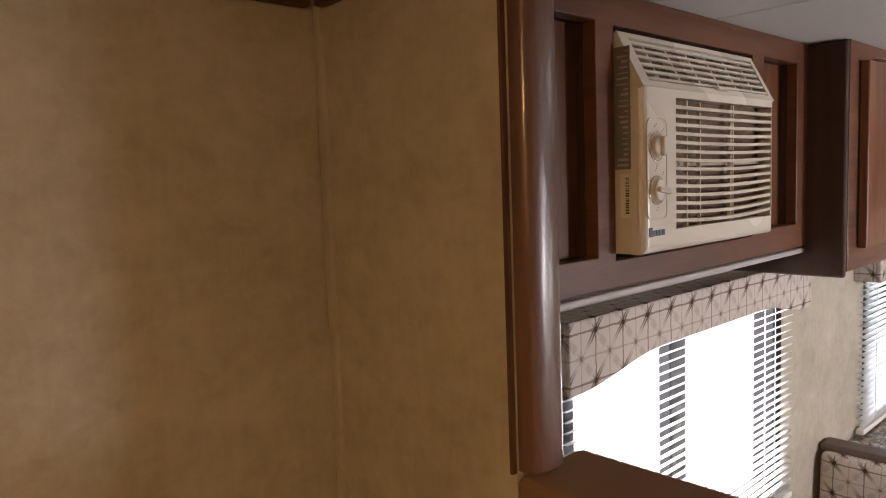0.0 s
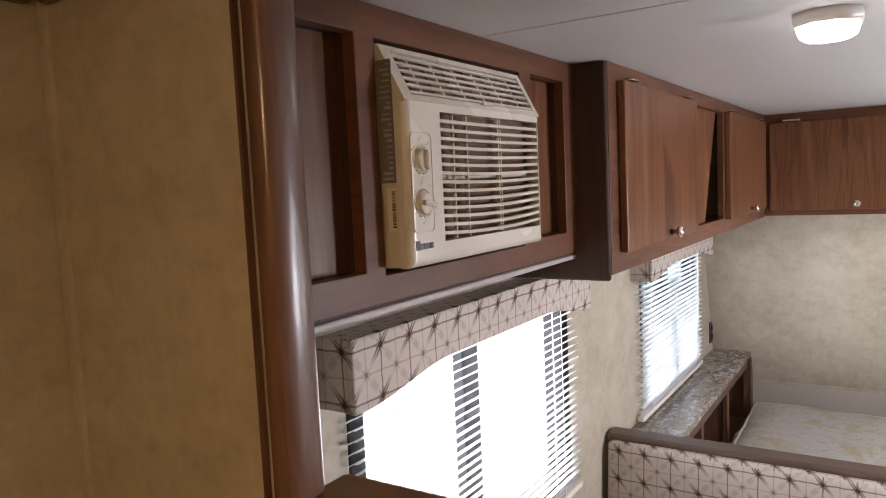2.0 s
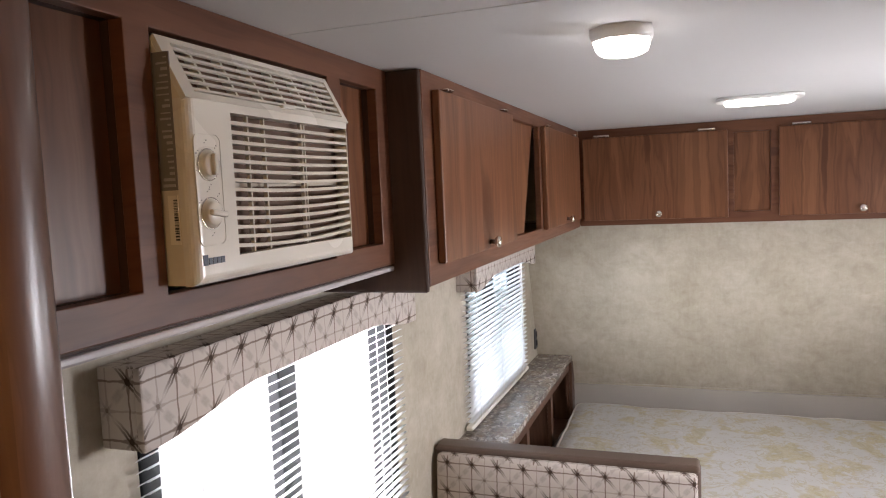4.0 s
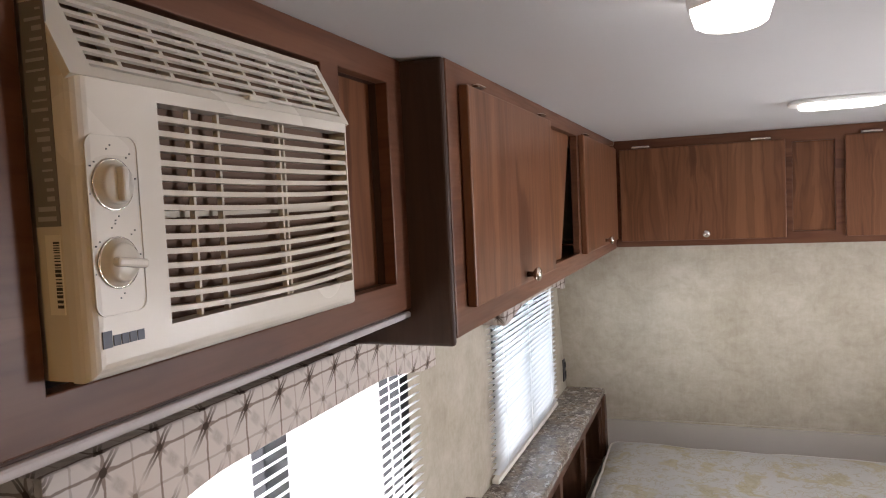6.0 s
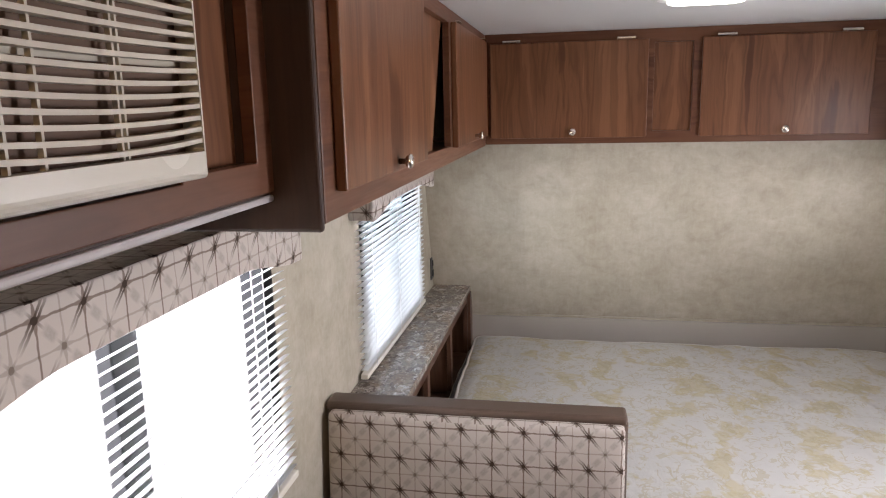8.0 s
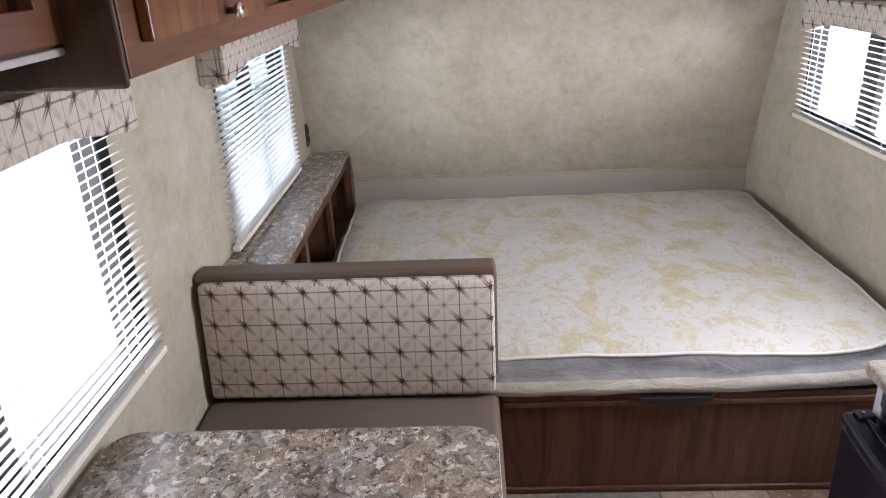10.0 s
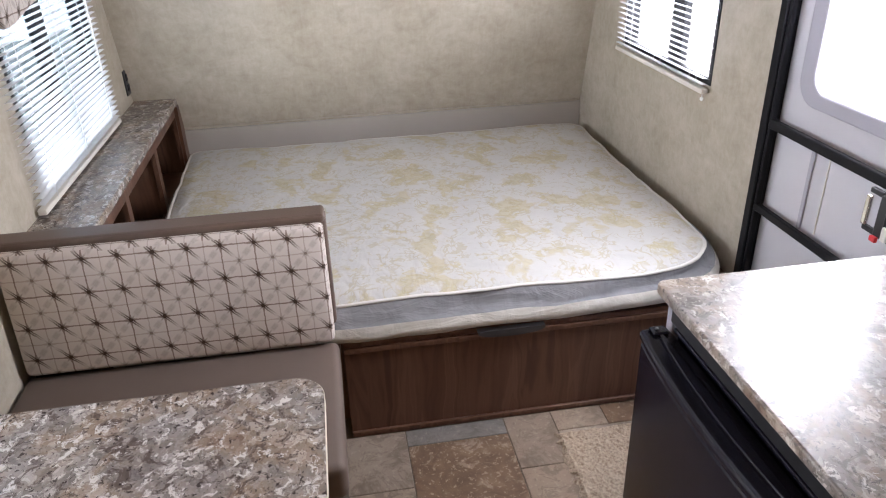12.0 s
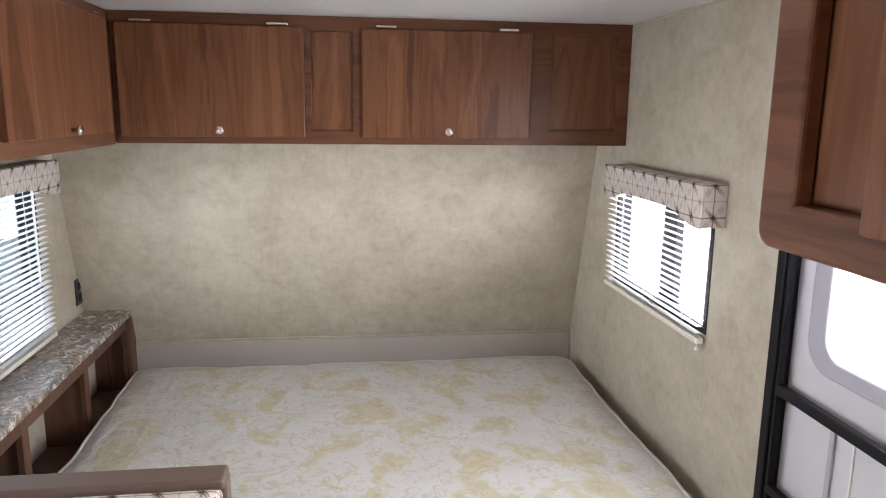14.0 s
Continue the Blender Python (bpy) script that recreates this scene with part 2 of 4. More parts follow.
def mattress_fabric():
    m = Nodes("damask_ticking", 0.75, 0, 0.3)
    v = m.coords((1, 1, 1), source="Object")
    clip = lambda f, lo, gain, top=1.0: m.math("MINIMUM", m.math("MAXIMUM", m.math("MULTIPLY", m.math("SUBTRACT", f, lo), gain), 0.0), top)
    tone = m.noise(v, 6.0, 2)
    flower = m.noise(v, 6.4, 2.0, 0.55, 0.35)
    petal = m.noise(v, 21.0, 2.0, 0.5, 1.2)
    bloom = clip(m.math("MULTIPLY_ADD", petal, 0.34, flower), 0.700, 14.0)
    shade = clip(petal, 0.42, 6.0)
    curl = m.noise(v, 13.0, 1.0, 0.4, 2.6)
    hook = m.math("LESS_THAN", m.math("ABSOLUTE", m.math("SUBTRACT", curl, 0.5)), 0.042)
    hook = m.math("MULTIPLY", hook, clip(m.noise(v, 15.0, 1.0), 0.50, 22.0))
    vine = m.math("LESS_THAN", m.math("ABSOLUTE", m.math("SUBTRACT", m.noise(v, 7.0, 1.0, 0.4, 2.0), 0.47)), 0.016)
    vine = m.math("MULTIPLY", vine, clip(m.noise(v, 9.0, 1.0), 0.47, 18.0))
    leaf = clip(m.noise(v, 34.0, 1.0, 0.4, 1.0), 0.635, 40.0)
    base = m.mix(tone, (0.475, 0.465, 0.45), (0.56, 0.55, 0.53))
    c = m.mix(m.math("MULTIPLY", m.math("MAXIMUM", hook, vine), 0.62), base, (0.43, 0.385, 0.27))
    c = m.mix(m.math("MULTIPLY", leaf, 0.5), c, (0.44, 0.40, 0.29))
    gold = m.mix(shade, (0.395, 0.325, 0.165), (0.475, 0.415, 0.255))
    c = m.mix(m.math("MULTIPLY", bloom, 0.66), c, gold)
    quilt = m.noise(v, 6.5, 3, 0.55, 0.7)
    fold = m.noise(m.coords((5.0, 13.0, 5.0), "Object", (0, 0, radians(24))), 1.0, 3, 0.5, 0.8)
    thread = m.noise(m.coords((700, 700, 700), "Object"), 1.0, 2)
    relief = m.math("MULTIPLY_ADD", fold, 1.6, m.math("MULTIPLY", quilt, 2.6))
    m.color(c).bump(m.math("ADD", relief, m.math("MULTIPLY", thread, 0.15)), 0.55, 0.009)
    return m.mat


def tile_material(name, tones, dark):
    m = Nodes(name, 0.42, 0, 0.4)
    info = m.add("ObjectInfo")
    v = m.coords((1, 1, 1), source="Object")
    n = m.noise(v, 9.0, 6, 0.65, 0.5)
    n2 = m.noise(v, 60.0, 4, 0.6)
    tone = m.ramp(info.outputs["Random"], [(0.0, tones[0]), (0.35, tones[1]), (0.6, tones[2]), (0.8, tones[3]), (1.0, tones[4])])
    stain = m.noise(v, 4.5, 6, 0.7, 0.8)
    c = m.mix(m.math("MULTIPLY", n, 0.85), tone, dark)
    c = m.mix(m.math("MINIMUM", m.math("MAXIMUM", m.math("MULTIPLY_ADD", stain, 7.0, -3.5), 0.0), 0.7), c, dark)
    vein = m.math("LESS_THAN", m.math("ABSOLUTE", m.math("SUBTRACT", m.noise(v, 7.0, 5, 0.7, 1.2), 0.5)), 0.012)
    c = m.mix(m.math("MULTIPLY", vein, 0.45), c, dark)
    c = m.mix(m.math("MULTIPLY", m.math("GREATER_THAN", n2, 0.6), 0.14), c, (0.56, 0.50, 0.42))
    blot = m.noise(v, 15.0, 6, 0.7, 1.0)
    c = m.mix(m.math("MINIMUM", m.math("MAXIMUM", m.math("MULTIPLY_ADD", blot, 9.0, -4.9), 0.0), 0.55), c, dark)
    m.color(c).bump(m.math("ADD", n, m.math("MULTIPLY", n2, 0.4)), 0.3, 0.002)
    return m.mat


def brown_tile_material():
    m = Nodes("brown_stone_vinyl", 0.42, 0, 0.4)
    v = m.coords((1, 1, 1), source="Object")
    n = m.noise(v, 10.0, 6, 0.7, 0.6)
    n2 = m.noise(v, 70.0, 4, 0.6, 0.5)
    c = m.ramp(n, [(0.3, (0.10, 0.062, 0.040)), (0.55, (0.165, 0.105, 0.066)), (0.8, (0.25, 0.178, 0.12))])
    c = m.mix(m.math("MINIMUM", m.math("MAXIMUM", m.math("MULTIPLY_ADD", m.noise(v, 16.0, 6, 0.7, 0.8), 8.0, -4.4), 0.0), 0.6), c, (0.34, 0.28, 0.22))
    c = m.mix(m.math("MULTIPLY", m.math("GREATER_THAN", n2, 0.6), 0.5), c, (0.42, 0.34, 0.26))
    m.color(c).bump(n, 0.3, 0.002)
    return m.mat


def rug_material():
    m = Nodes("shag_pile", 0.95, 0, 0.1)
    v = m.coords((1, 1, 1), source="Object")
    n = m.noise(v, 130.0, 4, 0.7)
    c = m.ramp(n, [(0.3, (0.19, 0.14, 0.10)), (0.5, (0.34, 0.27, 0.205)), (0.7, (0.45, 0.375, 0.295))])
    m.color(c).bump(n, 0.8, 0.004)
    return m.mat


def blind_material():
    m = Nodes("translucent_blind_vinyl", 0.45)
    v = m.coords((1, 1, 1), source="Object")
    m.color(m.mix(m.noise(v, 6.0, 2), (0.76, 0.77, 0.79), (0.83, 0.83, 0.84)))
    thin = m.add("BsdfTranslucent")
    thin.inputs["Color"].default_value = (0.74, 0.78, 0.84, 1)
    both = m.add("MixShader")
    both.inputs[0].default_value = 0.10
    m.link(m.b.outputs[0], both.inputs[1])
    m.link(thin.outputs[0], both.inputs[2])
    m.link(both.outputs[0], m.t.nodes["Material Output"].inputs[0])
    return m.mat


def lamp_glow(name, color, strength):
    m = Nodes(name, 0.4)
    m.b.inputs["Emission Color"].default_value = (*color, 1)
    m.b.inputs["Emission Strength"].default_value = strength
    m.color((0.85, 0.85, 0.85))
    return m.mat


def glass_material(name, tint):
    m = bpy.data.materials.new(name)
    m.use_nodes = True
    t = m.node_tree
    t.nodes.remove(t.nodes["Principled BSDF"])
    clear = t.nodes.new("ShaderNodeBsdfTransparent")
    clear.inputs["Color"].default_value = (*tint, 1)
    gloss = t.nodes.new("ShaderNodeBsdfGlossy")
    gloss.inputs["Roughness"].default_value = 0.02
    both = t.nodes.new("ShaderNodeMixShader")
    both.inputs[0].default_value = 0.05
    t.links.new(clear.outputs[0], both.inputs[1])
    t.links.new(gloss.outputs[0], both.inputs[2])
    t.links.new(both.outputs[0], t.nodes["Material Output"].inputs[0])
    return m


def rumpled(name, dark, light):
    """Loose cloth with slanting wrinkles; crease shade is put into the colour too."""
    m = Nodes(name, 0.85, 0, 0.2)
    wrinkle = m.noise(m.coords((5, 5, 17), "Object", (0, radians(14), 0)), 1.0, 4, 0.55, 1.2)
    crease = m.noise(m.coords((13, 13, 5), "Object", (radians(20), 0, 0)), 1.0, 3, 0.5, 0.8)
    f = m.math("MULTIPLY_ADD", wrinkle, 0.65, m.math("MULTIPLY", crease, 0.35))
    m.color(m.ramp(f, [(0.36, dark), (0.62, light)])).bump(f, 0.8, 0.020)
    return m.mat


WALL = wallpaper_material()
WOOD = wood_material("walnut_grain", (0.066, 0.025, 0.012), (0.158, 0.064, 0.031), (0.245, 0.112, 0.056), rough=0.31)
WOOD_X = wood_material("walnut_rail", (0.062, 0.024, 0.0125), (0.120, 0.047, 0.0245), (0.175, 0.075, 0.040), across=True)
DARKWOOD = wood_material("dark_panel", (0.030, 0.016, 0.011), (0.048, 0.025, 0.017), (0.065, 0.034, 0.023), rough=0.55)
BASEWOOD = wood_material("bed_base_laminate", (0.055, 0.026, 0.017), (0.10, 0.05, 0.032), (0.15, 0.08, 0.052))
POSTWOOD = wood_material("rounded_stile", (0.088, 0.042, 0.029), (0.140, 0.070, 0.048), (0.19, 0.098, 0.069), rough=0.42, coat=0.8)
CEILING = plain("ceiling_board", (0.65, 0.645, 0.64), 0.7, vary=0.03, grain=90, bump=0.15)
FABRIC = star_fabric()
VINYL = plain("taupe_vinyl", (0.125, 0.092, 0.075), 0.6, vary=0.16, grain=300, bump=0.2)
CAPWOOD = plain("brown_ledge_carpet", (0.17, 0.10, 0.058), 0.85, vary=0.3, grain=260, bump=0.7)
CAPVINYL = plain("brown_vinyl_cap", (0.105, 0.070, 0.052), 0.5, vary=0.2, grain=240, bump=0.25)
GRANITE = granite_material("granite_laminate", 0.045)
COUNTERTOP = granite_material("satin_granite_laminate", 0.30)
TICKING = mattress_fabric()
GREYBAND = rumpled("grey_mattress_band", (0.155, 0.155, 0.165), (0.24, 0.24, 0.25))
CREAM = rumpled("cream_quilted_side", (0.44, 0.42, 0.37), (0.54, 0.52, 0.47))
WELT = plain("white_welt", (0.62, 0.60, 0.56), 0.7, vary=0.05)
TILE = tile_material("stone_vinyl", ((0.34, 0.255, 0.185), (0.40, 0.325, 0.25), (0.36, 0.30, 0.24), (0.29, 0.205, 0.14), (0.33, 0.295, 0.26)), (0.135, 0.10, 0.075))
SLATE = tile_material("grey_stone_vinyl", ((0.235, 0.220, 0.212), (0.27, 0.252, 0.236), (0.25, 0.238, 0.228), (0.23, 0.216, 0.20), (0.26, 0.245, 0.235)), (0.115, 0.104, 0.095))
BROWNTILE, RUG = brown_tile_material(), rug_material()
LOWSTRIP = plain("pale_vinyl_strip", (0.40, 0.365, 0.325), 0.6, vary=0.06)
GROUT = plain("dark_joint", (0.12, 0.095, 0.072), 0.85)
ACWHITE = plain("cream_plastic", (0.62, 0.585, 0.515), 0.26, vary=0.03, grain=150, bump=0.02)
ACSIDE = plain("aged_cream_plastic", (0.56, 0.50, 0.40), 0.4, vary=0.06, grain=150, bump=0.03)
ACSLAT = plain("louvre_plastic", (0.55, 0.50, 0.42), 0.35, vary=0.05)
# brown darkened to carry the shade of the hollow behind the louvres
ACDARK = plain("grille_shade_brown", (0.155, 0.088, 0.056), 0.7, vary=0.2)
PRINT = plain("slate_print", (0.045, 0.055, 0.08), 0.5)
FAINT = plain("faint_print", (0.34, 0.32, 0.30), 0.6)
NOTICE = plain("notice_label_grey", (0.16, 0.145, 0.135), 0.5, vary=0.2)
INK = plain("black_ink", (0.03, 0.03, 0.03), 0.6)
PAPER = plain("label_paper", (0.70, 0.64, 0.52), 0.7)
NICKEL = plain("satin_nickel", (0.74, 0.70, 0.64), 0.25, metal=1.0, vary=0.03)
BLINDWHITE = plain("blind_vinyl", (0.80, 0.80, 0.80), 0.45, vary=0.02)
SLAT = blind_material()
BOARD = plain("pale_wrapped_board", (0.40, 0.37, 0.375), 0.35, vary=0.05)
ALMOND = plain("almond_rail", (0.74, 0.71, 0.64), 0.45, vary=0.03)
BLACKFRAME = plain("black_window_frame", (0.008, 0.008, 0.010), 0.45, spec=0.15, vary=0.2)
DOORSKIN = plain("pale_grey_door_skin", (0.56, 0.55, 0.58), 0.45, vary=0.04)
DOORBEZEL = plain("grey_window_bezel", (0.38, 0.37, 0.42), 0.4, vary=0.04)
FRIDGE = plain("black_fridge_plastic", (0.009, 0.009, 0.017), 0.24, spec=0.4, vary=0.2, grain=200, bump=0.08)
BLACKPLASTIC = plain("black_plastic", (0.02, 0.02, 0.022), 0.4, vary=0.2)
RED = plain("red_tab", (0.55, 0.02, 0.03), 0.4)
LAMPWHITE = plain("white_lamp_rim", (0.80, 0.80, 0.79), 0.4, vary=0.02)
GLOW = lamp_glow("lamp_lens", (1.0, 0.95, 0.88), 10.0)
SOFTGLOW = lamp_glow("oblong_lamp_lens", (1.0, 0.96, 0.90), 5.5)
WARMGLOW = lamp_glow("warm_lamp_lens", (1.0, 0.62, 0.26), 400.0)
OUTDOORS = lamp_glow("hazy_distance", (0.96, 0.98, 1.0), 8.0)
GLASS = glass_material("window_glass", (1, 1, 1))
# tint added only to dim the window light showing between the slats
DIMMING = glass_material("dimming_window_glass", (0.31, 0.35, 0.37))
GRAVEL = plain("pale_gravel", (0.42, 0.40, 0.37), 0.9, vary=0.25, grain=30, bump=0.6)


# ---------------------------------------------------------------- mesh helpers
def box_uv(bm):
    uv = bm.loops.layers.uv.verify()
    for f in bm.faces:
        n = [abs(c) for c in f.normal]
        k = n.index(max(n))
        for loop in f.loops:
            p = loop.vert.co
            loop[uv].uv = ((p.y, p.z), (p.x, p.z), (p.x, p.y))[k]


def finish(name, bm, mat, parent=None, smooth=False):
    bm.normal_update()
    box_uv(bm)
    me = bpy.data.meshes.new(name)
    bm.to_mesh(me)
    bm.free()
    me.materials.append(mat)
    if smooth:
        for p in me.polygons:
            p.use_smooth = True
    ob = new(name, me)
    if parent is not None:
        ob.parent = parent
        ob.matrix_parent_inverse = parent.matrix_basis.inverted()
    return ob


def add_box(bm, x0, x1, y0, y1, z0, z1, bevel=0.0, segments=2):
    made = bmesh.ops.create_cube(bm, size=1.0)["verts"]
    bmesh.ops.transform(bm, verts=made, matrix=Matrix.Translation(((x0 + x1) / 2, (y0 + y1) / 2, (z0 + z1) / 2))
                        @ Matrix.Diagonal((abs(x1 - x0), abs(y1 - y0), abs(z1 - z0), 1)))
    if bevel:
        edges = list({e for v in made for e in v.link_edges})
        bmesh.ops.bevel(bm, geom=edges, offset=bevel, segments=segments, profile=0.5, affect="EDGES")
    return made


def box(name, x0, x1, y0, y1, z0, z1, mat, parent=None, bevel=0.0025, segments=2):
    bm = bmesh.new()
    add_box(bm, x0, x1, y0, y1, z0, z1, bevel, segments)
    return finish(name, bm, mat, parent)


def thing(name, x, y, z, label, category, group="", kind=""):
    e = new(name)
    e.empty_display_size = 0.05
    e.location = (x, y, z)
    e.matrix_basis = Matrix.Translation((x, y, z))
    return tagged(e, label, category, group, kind)


AXES = {"x": (1, 2, 0), "y": (0, 2, 1), "z": (0, 1, 2)}


def sheet(bm, axis, d0, d1, us, vs, holes):
    """A slab across one axis from d0 to d1, on a grid of breaks us, vs, with rectangular holes (u0, u1, v0, v1)."""
    us = sorted(set(us) | {h[k] for h in holes for k in (0, 1)})
    vs = sorted(set(vs) | {h[k] for h in holes for k in (2, 3)})
    iu, iv, iw = AXES[axis]

    def solid(i, j):
        if not (0 <= i < len(us) - 1 and 0 <= j < len(vs) - 1):
            return False
        cu, cv = (us[i] + us[i + 1]) / 2, (vs[j] + vs[j + 1]) / 2
        return not any(h[0] < cu < h[1] and h[2] < cv < h[3] for h in holes)

    cache = {}

    def vert(i, j, d):
        if (i, j, d) not in cache:
            co = [0, 0, 0]
            co[iu], co[iv], co[iw] = us[i], vs[j], d
            cache[i, j, d] = bm.verts.new(co)
        return cache[i, j, d]

    for i in range(len(us) - 1):
        for j in range(len(vs) - 1):
            if not solid(i, j):
                continue
            q = ((i, j), (i + 1, j), (i + 1, j + 1), (i, j + 1))
            bm.faces.new([vert(a, b, d0) for a, b in q])
            bm.faces.new([vert(a, b, d1) for a, b in reversed(q)])
            for (a, b), (di, dj) in zip(((0, 1), (1, 2), (2, 3), (3, 0)), ((0, -1), (1, 0), (0, 1), (-1, 0))):
                if not solid(i + di, j + dj):
                    bm.faces.new([vert(*q[a], d0), vert(*q[a], d1), vert(*q[b], d1), vert(*q[b], d0)])
    bmesh.ops.recalc_face_normals(bm, faces=bm.faces)


def slab(name, axis, d0, d1, u0, u1, v0, v1, holes, mat, parent=None, bevel=0.0):
    bm = bmesh.new()
    sheet(bm, axis, d0, d1, (u0, u1), (v0, v1), holes)
    if bevel:
        bmesh.ops.bevel(bm, geom=[e for e in bm.edges if e.calc_face_angle(0) > 0.5], offset=bevel, segments=2,
                        profile=0.5, affect="EDGES")
    return finish(name, bm, mat, parent)


def prism(bm, outline, axis, d0, d1):
    """An outline in the two other axes, drawn out along axis."""
    iu, iv, iw = AXES[axis]
    rings = []
    for d in (d0, d1):
        ring = []
        for u, v in outline:
            co = [0, 0, 0]
            co[iu], co[iv], co[iw] = u, v, d
            ring.append(bm.verts.new(co))
        rings.append(ring)
    n = len(outline)
    bm.faces.new(rings[0])
    bm.faces.new(list(reversed(rings[1])))
    for k in range(n):
        bm.faces.new([rings[0][k], rings[1][k], rings[1][(k + 1) % n], rings[0][(k + 1) % n]])
    bmesh.ops.recalc_face_normals(bm, faces=bm.faces)


def shaped(name, outline, axis, d0, d1, mat, parent=None, bevel=0.0, smooth=False):
    bm = bmesh.new()
    prism(bm, outline, axis, d0, d1)
    if bevel:
        bmesh.ops.bevel(bm, geom=[e for e in bm.edges if e.calc_face_angle(0) > 0.6], offset=bevel, segments=2,
                        profile=0.5, affect="EDGES")
    if smooth:
        for e in bm.edges:
            e.smooth = e.calc_face_angle(0) < 0.6
    return finish(name, bm, mat, parent, smooth)


def rounded_rect(u0, u1, v0, v1, r, steps=6):
    pts = []
    for cu, cv, a in ((u1 - r, v0 + r, -90), (u1 - r, v1 - r, 0), (u0 + r, v1 - r, 90), (u0 + r, v0 + r, 180)):
        for k in range(steps + 1):
            t = radians(a + 90 * k / steps)
            pts.append((cu + r * math.cos(t), cv + r * math.sin(t)))
    return pts


def ring(name, outer, inner, axis, d0, d1, mat, parent=None, bevel=0.0):
    """A frame between two outlines with the same number of points."""
    iu, iv, iw = AXES[axis]
    bm = bmesh.new()
    loops = []
    for d in (d0, d1):
        for outline in (outer, inner):
            row = []
            for u, v in outline:
                co = [0, 0, 0]
                co[iu], co[iv], co[iw] = u, v, d
                row.append(bm.verts.new(co))
            loops.append(row)
    o0, i0, o1, i1 = loops
    n = len(outer)
    for k in range(n):
        j = (k + 1) % n
        bm.faces.new([o0[k], o0[j], i0[j], i0[k]])
        bm.faces.new([o1[k], i1[k], i1[j], o1[j]])
        bm.faces.new([o0[k], o1[k], o1[j], o0[j]])
        bm.faces.new([i0[k], i0[j], i1[j], i1[k]])
    bmesh.ops.recalc_face_normals(bm, faces=bm.faces)
    if bevel:
        bmesh.ops.bevel(bm, geom=[e for e in bm.edges if e.calc_face_angle(0) > 0.9], offset=bevel, segments=2,
                        profile=0.5, affect="EDGES")
    return finish(name, bm, mat, parent)


def lathe(name, profile, m, mat, parent=None, steps=20):
    """A profile of (radius, height) turned round the z axis of the pose m."""
    bm = bmesh.new()
    rows = [[bm.verts.new((r * math.cos(2 * math.pi * k / steps), r * math.sin(2 * math.pi * k / steps), h))
             for k in range(steps)] for r, h in profile]
    for a, b in zip(rows, rows[1:]):
        for k in range(steps):
            bm.faces.new([a[k], a[(k + 1) % steps], b[(k + 1) % steps], b[k]])
    bm.faces.new(list(reversed(rows[0])))
    bm.faces.new(rows[-1])
    bmesh.ops.recalc_face_normals(bm, faces=bm.faces)
    bmesh.ops.transform(bm, verts=bm.verts, matrix=m)
    return finish(name, bm, mat, parent, smooth=True)


FACE_Y = pose(0, 0, 0, 90, 0, 0)      # turned things that point to -y
FACE_X = pose(0, 0, 0, 0, -90, 0)     # to -x
KNOB = [(0.006, 0.0), (0.0055, 0.012), (0.011, 0.016), (0.0145, 0.021), (0.014, 0.026), (0.008, 0.029), (0.002, 0.0295)]


# ---------------------------------------------------------------- the shell
W1 = (1.795, 2.80, 0.74, 1.36)
W2 = (3.515, 4.37, 0.745, 1.34)
W3 = (3.535, 4.285, 0.925, 1.34)
DOOR = (2.595, 3.188, 0.02, 1.80)

slope = 0.277
FRONT_TOP, FRONT_KINK, KINK_Z = 4.785 - slope * (CEIL - 0.545), 4.785, 0.545

tagged(slab("wall_left", "y", LEFT, LEFT + 0.05, REAR - 0.05, 4.95, 0.0, CEIL + 0.03, [W1, W2], WALL),
       "beige mottled wallpaper side wall with two window openings", "wall", kind="structure")
tagged(slab("wall_right", "y", RIGHT - 0.05, RIGHT, REAR - 0.05, 4.95, 0.0, CEIL + 0.03, [W3, DOOR], WALL),
       "beige mottled wallpaper side wall with windows and entry door", "wall", kind="structure")
bm = bmesh.new()
prism(bm, [(4.785, 0.0), (4.785, KINK_Z), (FRONT_TOP, CEIL + 0.02), (FRONT_TOP + 0.05, CEIL + 0.02), (4.84, KINK_Z), (4.84, 0.0)],
      "y", RIGHT + 0.001, LEFT - 0.001)
tagged(finish("wall_front", bm, WALL), "beige wallpaper front wall leaning outward to the bottom", "wall", kind="structure")
tagged(box("wall_rear", REAR - 0.05, REAR, RIGHT + 0.001, LEFT - 0.001, 0, CEIL, WOOD, bevel=0), "brown wooden rear wall", "wall", kind="structure")
tagged(box("trim_kink", 4.775, 4.787, RIGHT + 0.004, LEFT - 0.004, KINK_Z - 0.004, KINK_Z + 0.006, WALL, bevel=0.003),
       "thin beige seam strip along the front wall", "trim", kind="structure")

tagged(box("trim_lower_strip", 4.772, 4.7845, RIGHT + 0.004, LEFT - 0.004, 0.30, KINK_Z - 0.005, LOWSTRIP, bevel=0.002),
       "plain pale grey strip at the foot of the front wall", "trim", kind="structure")
tagged(slab("ceiling", "z", CEIL, CEIL + 0.05, REAR - 0.05, 4.95, RIGHT - 0.05, LEFT + 0.05, [], CEILING),
       "off-white textured ceiling board", "ceiling", kind="structure")
tagged(box("trim_ceiling_seam", 1.873, 1.885, RIGHT + 0.01, LEFT - 0.01, CEIL - 0.001, CEIL + 0.001, CEILING, bevel=0.0004),
       "white seam strip across the ceiling", "trim", kind="structure")
tagged(box("trim_right_cove", 2.45, 4.2, RIGHT + 0.0, RIGHT + 0.006, CEIL - 0.008, CEIL - 0.0005, WALL, bevel=0.002),
       "thin beige cove strip between wall and ceiling", "trim", kind="structure")

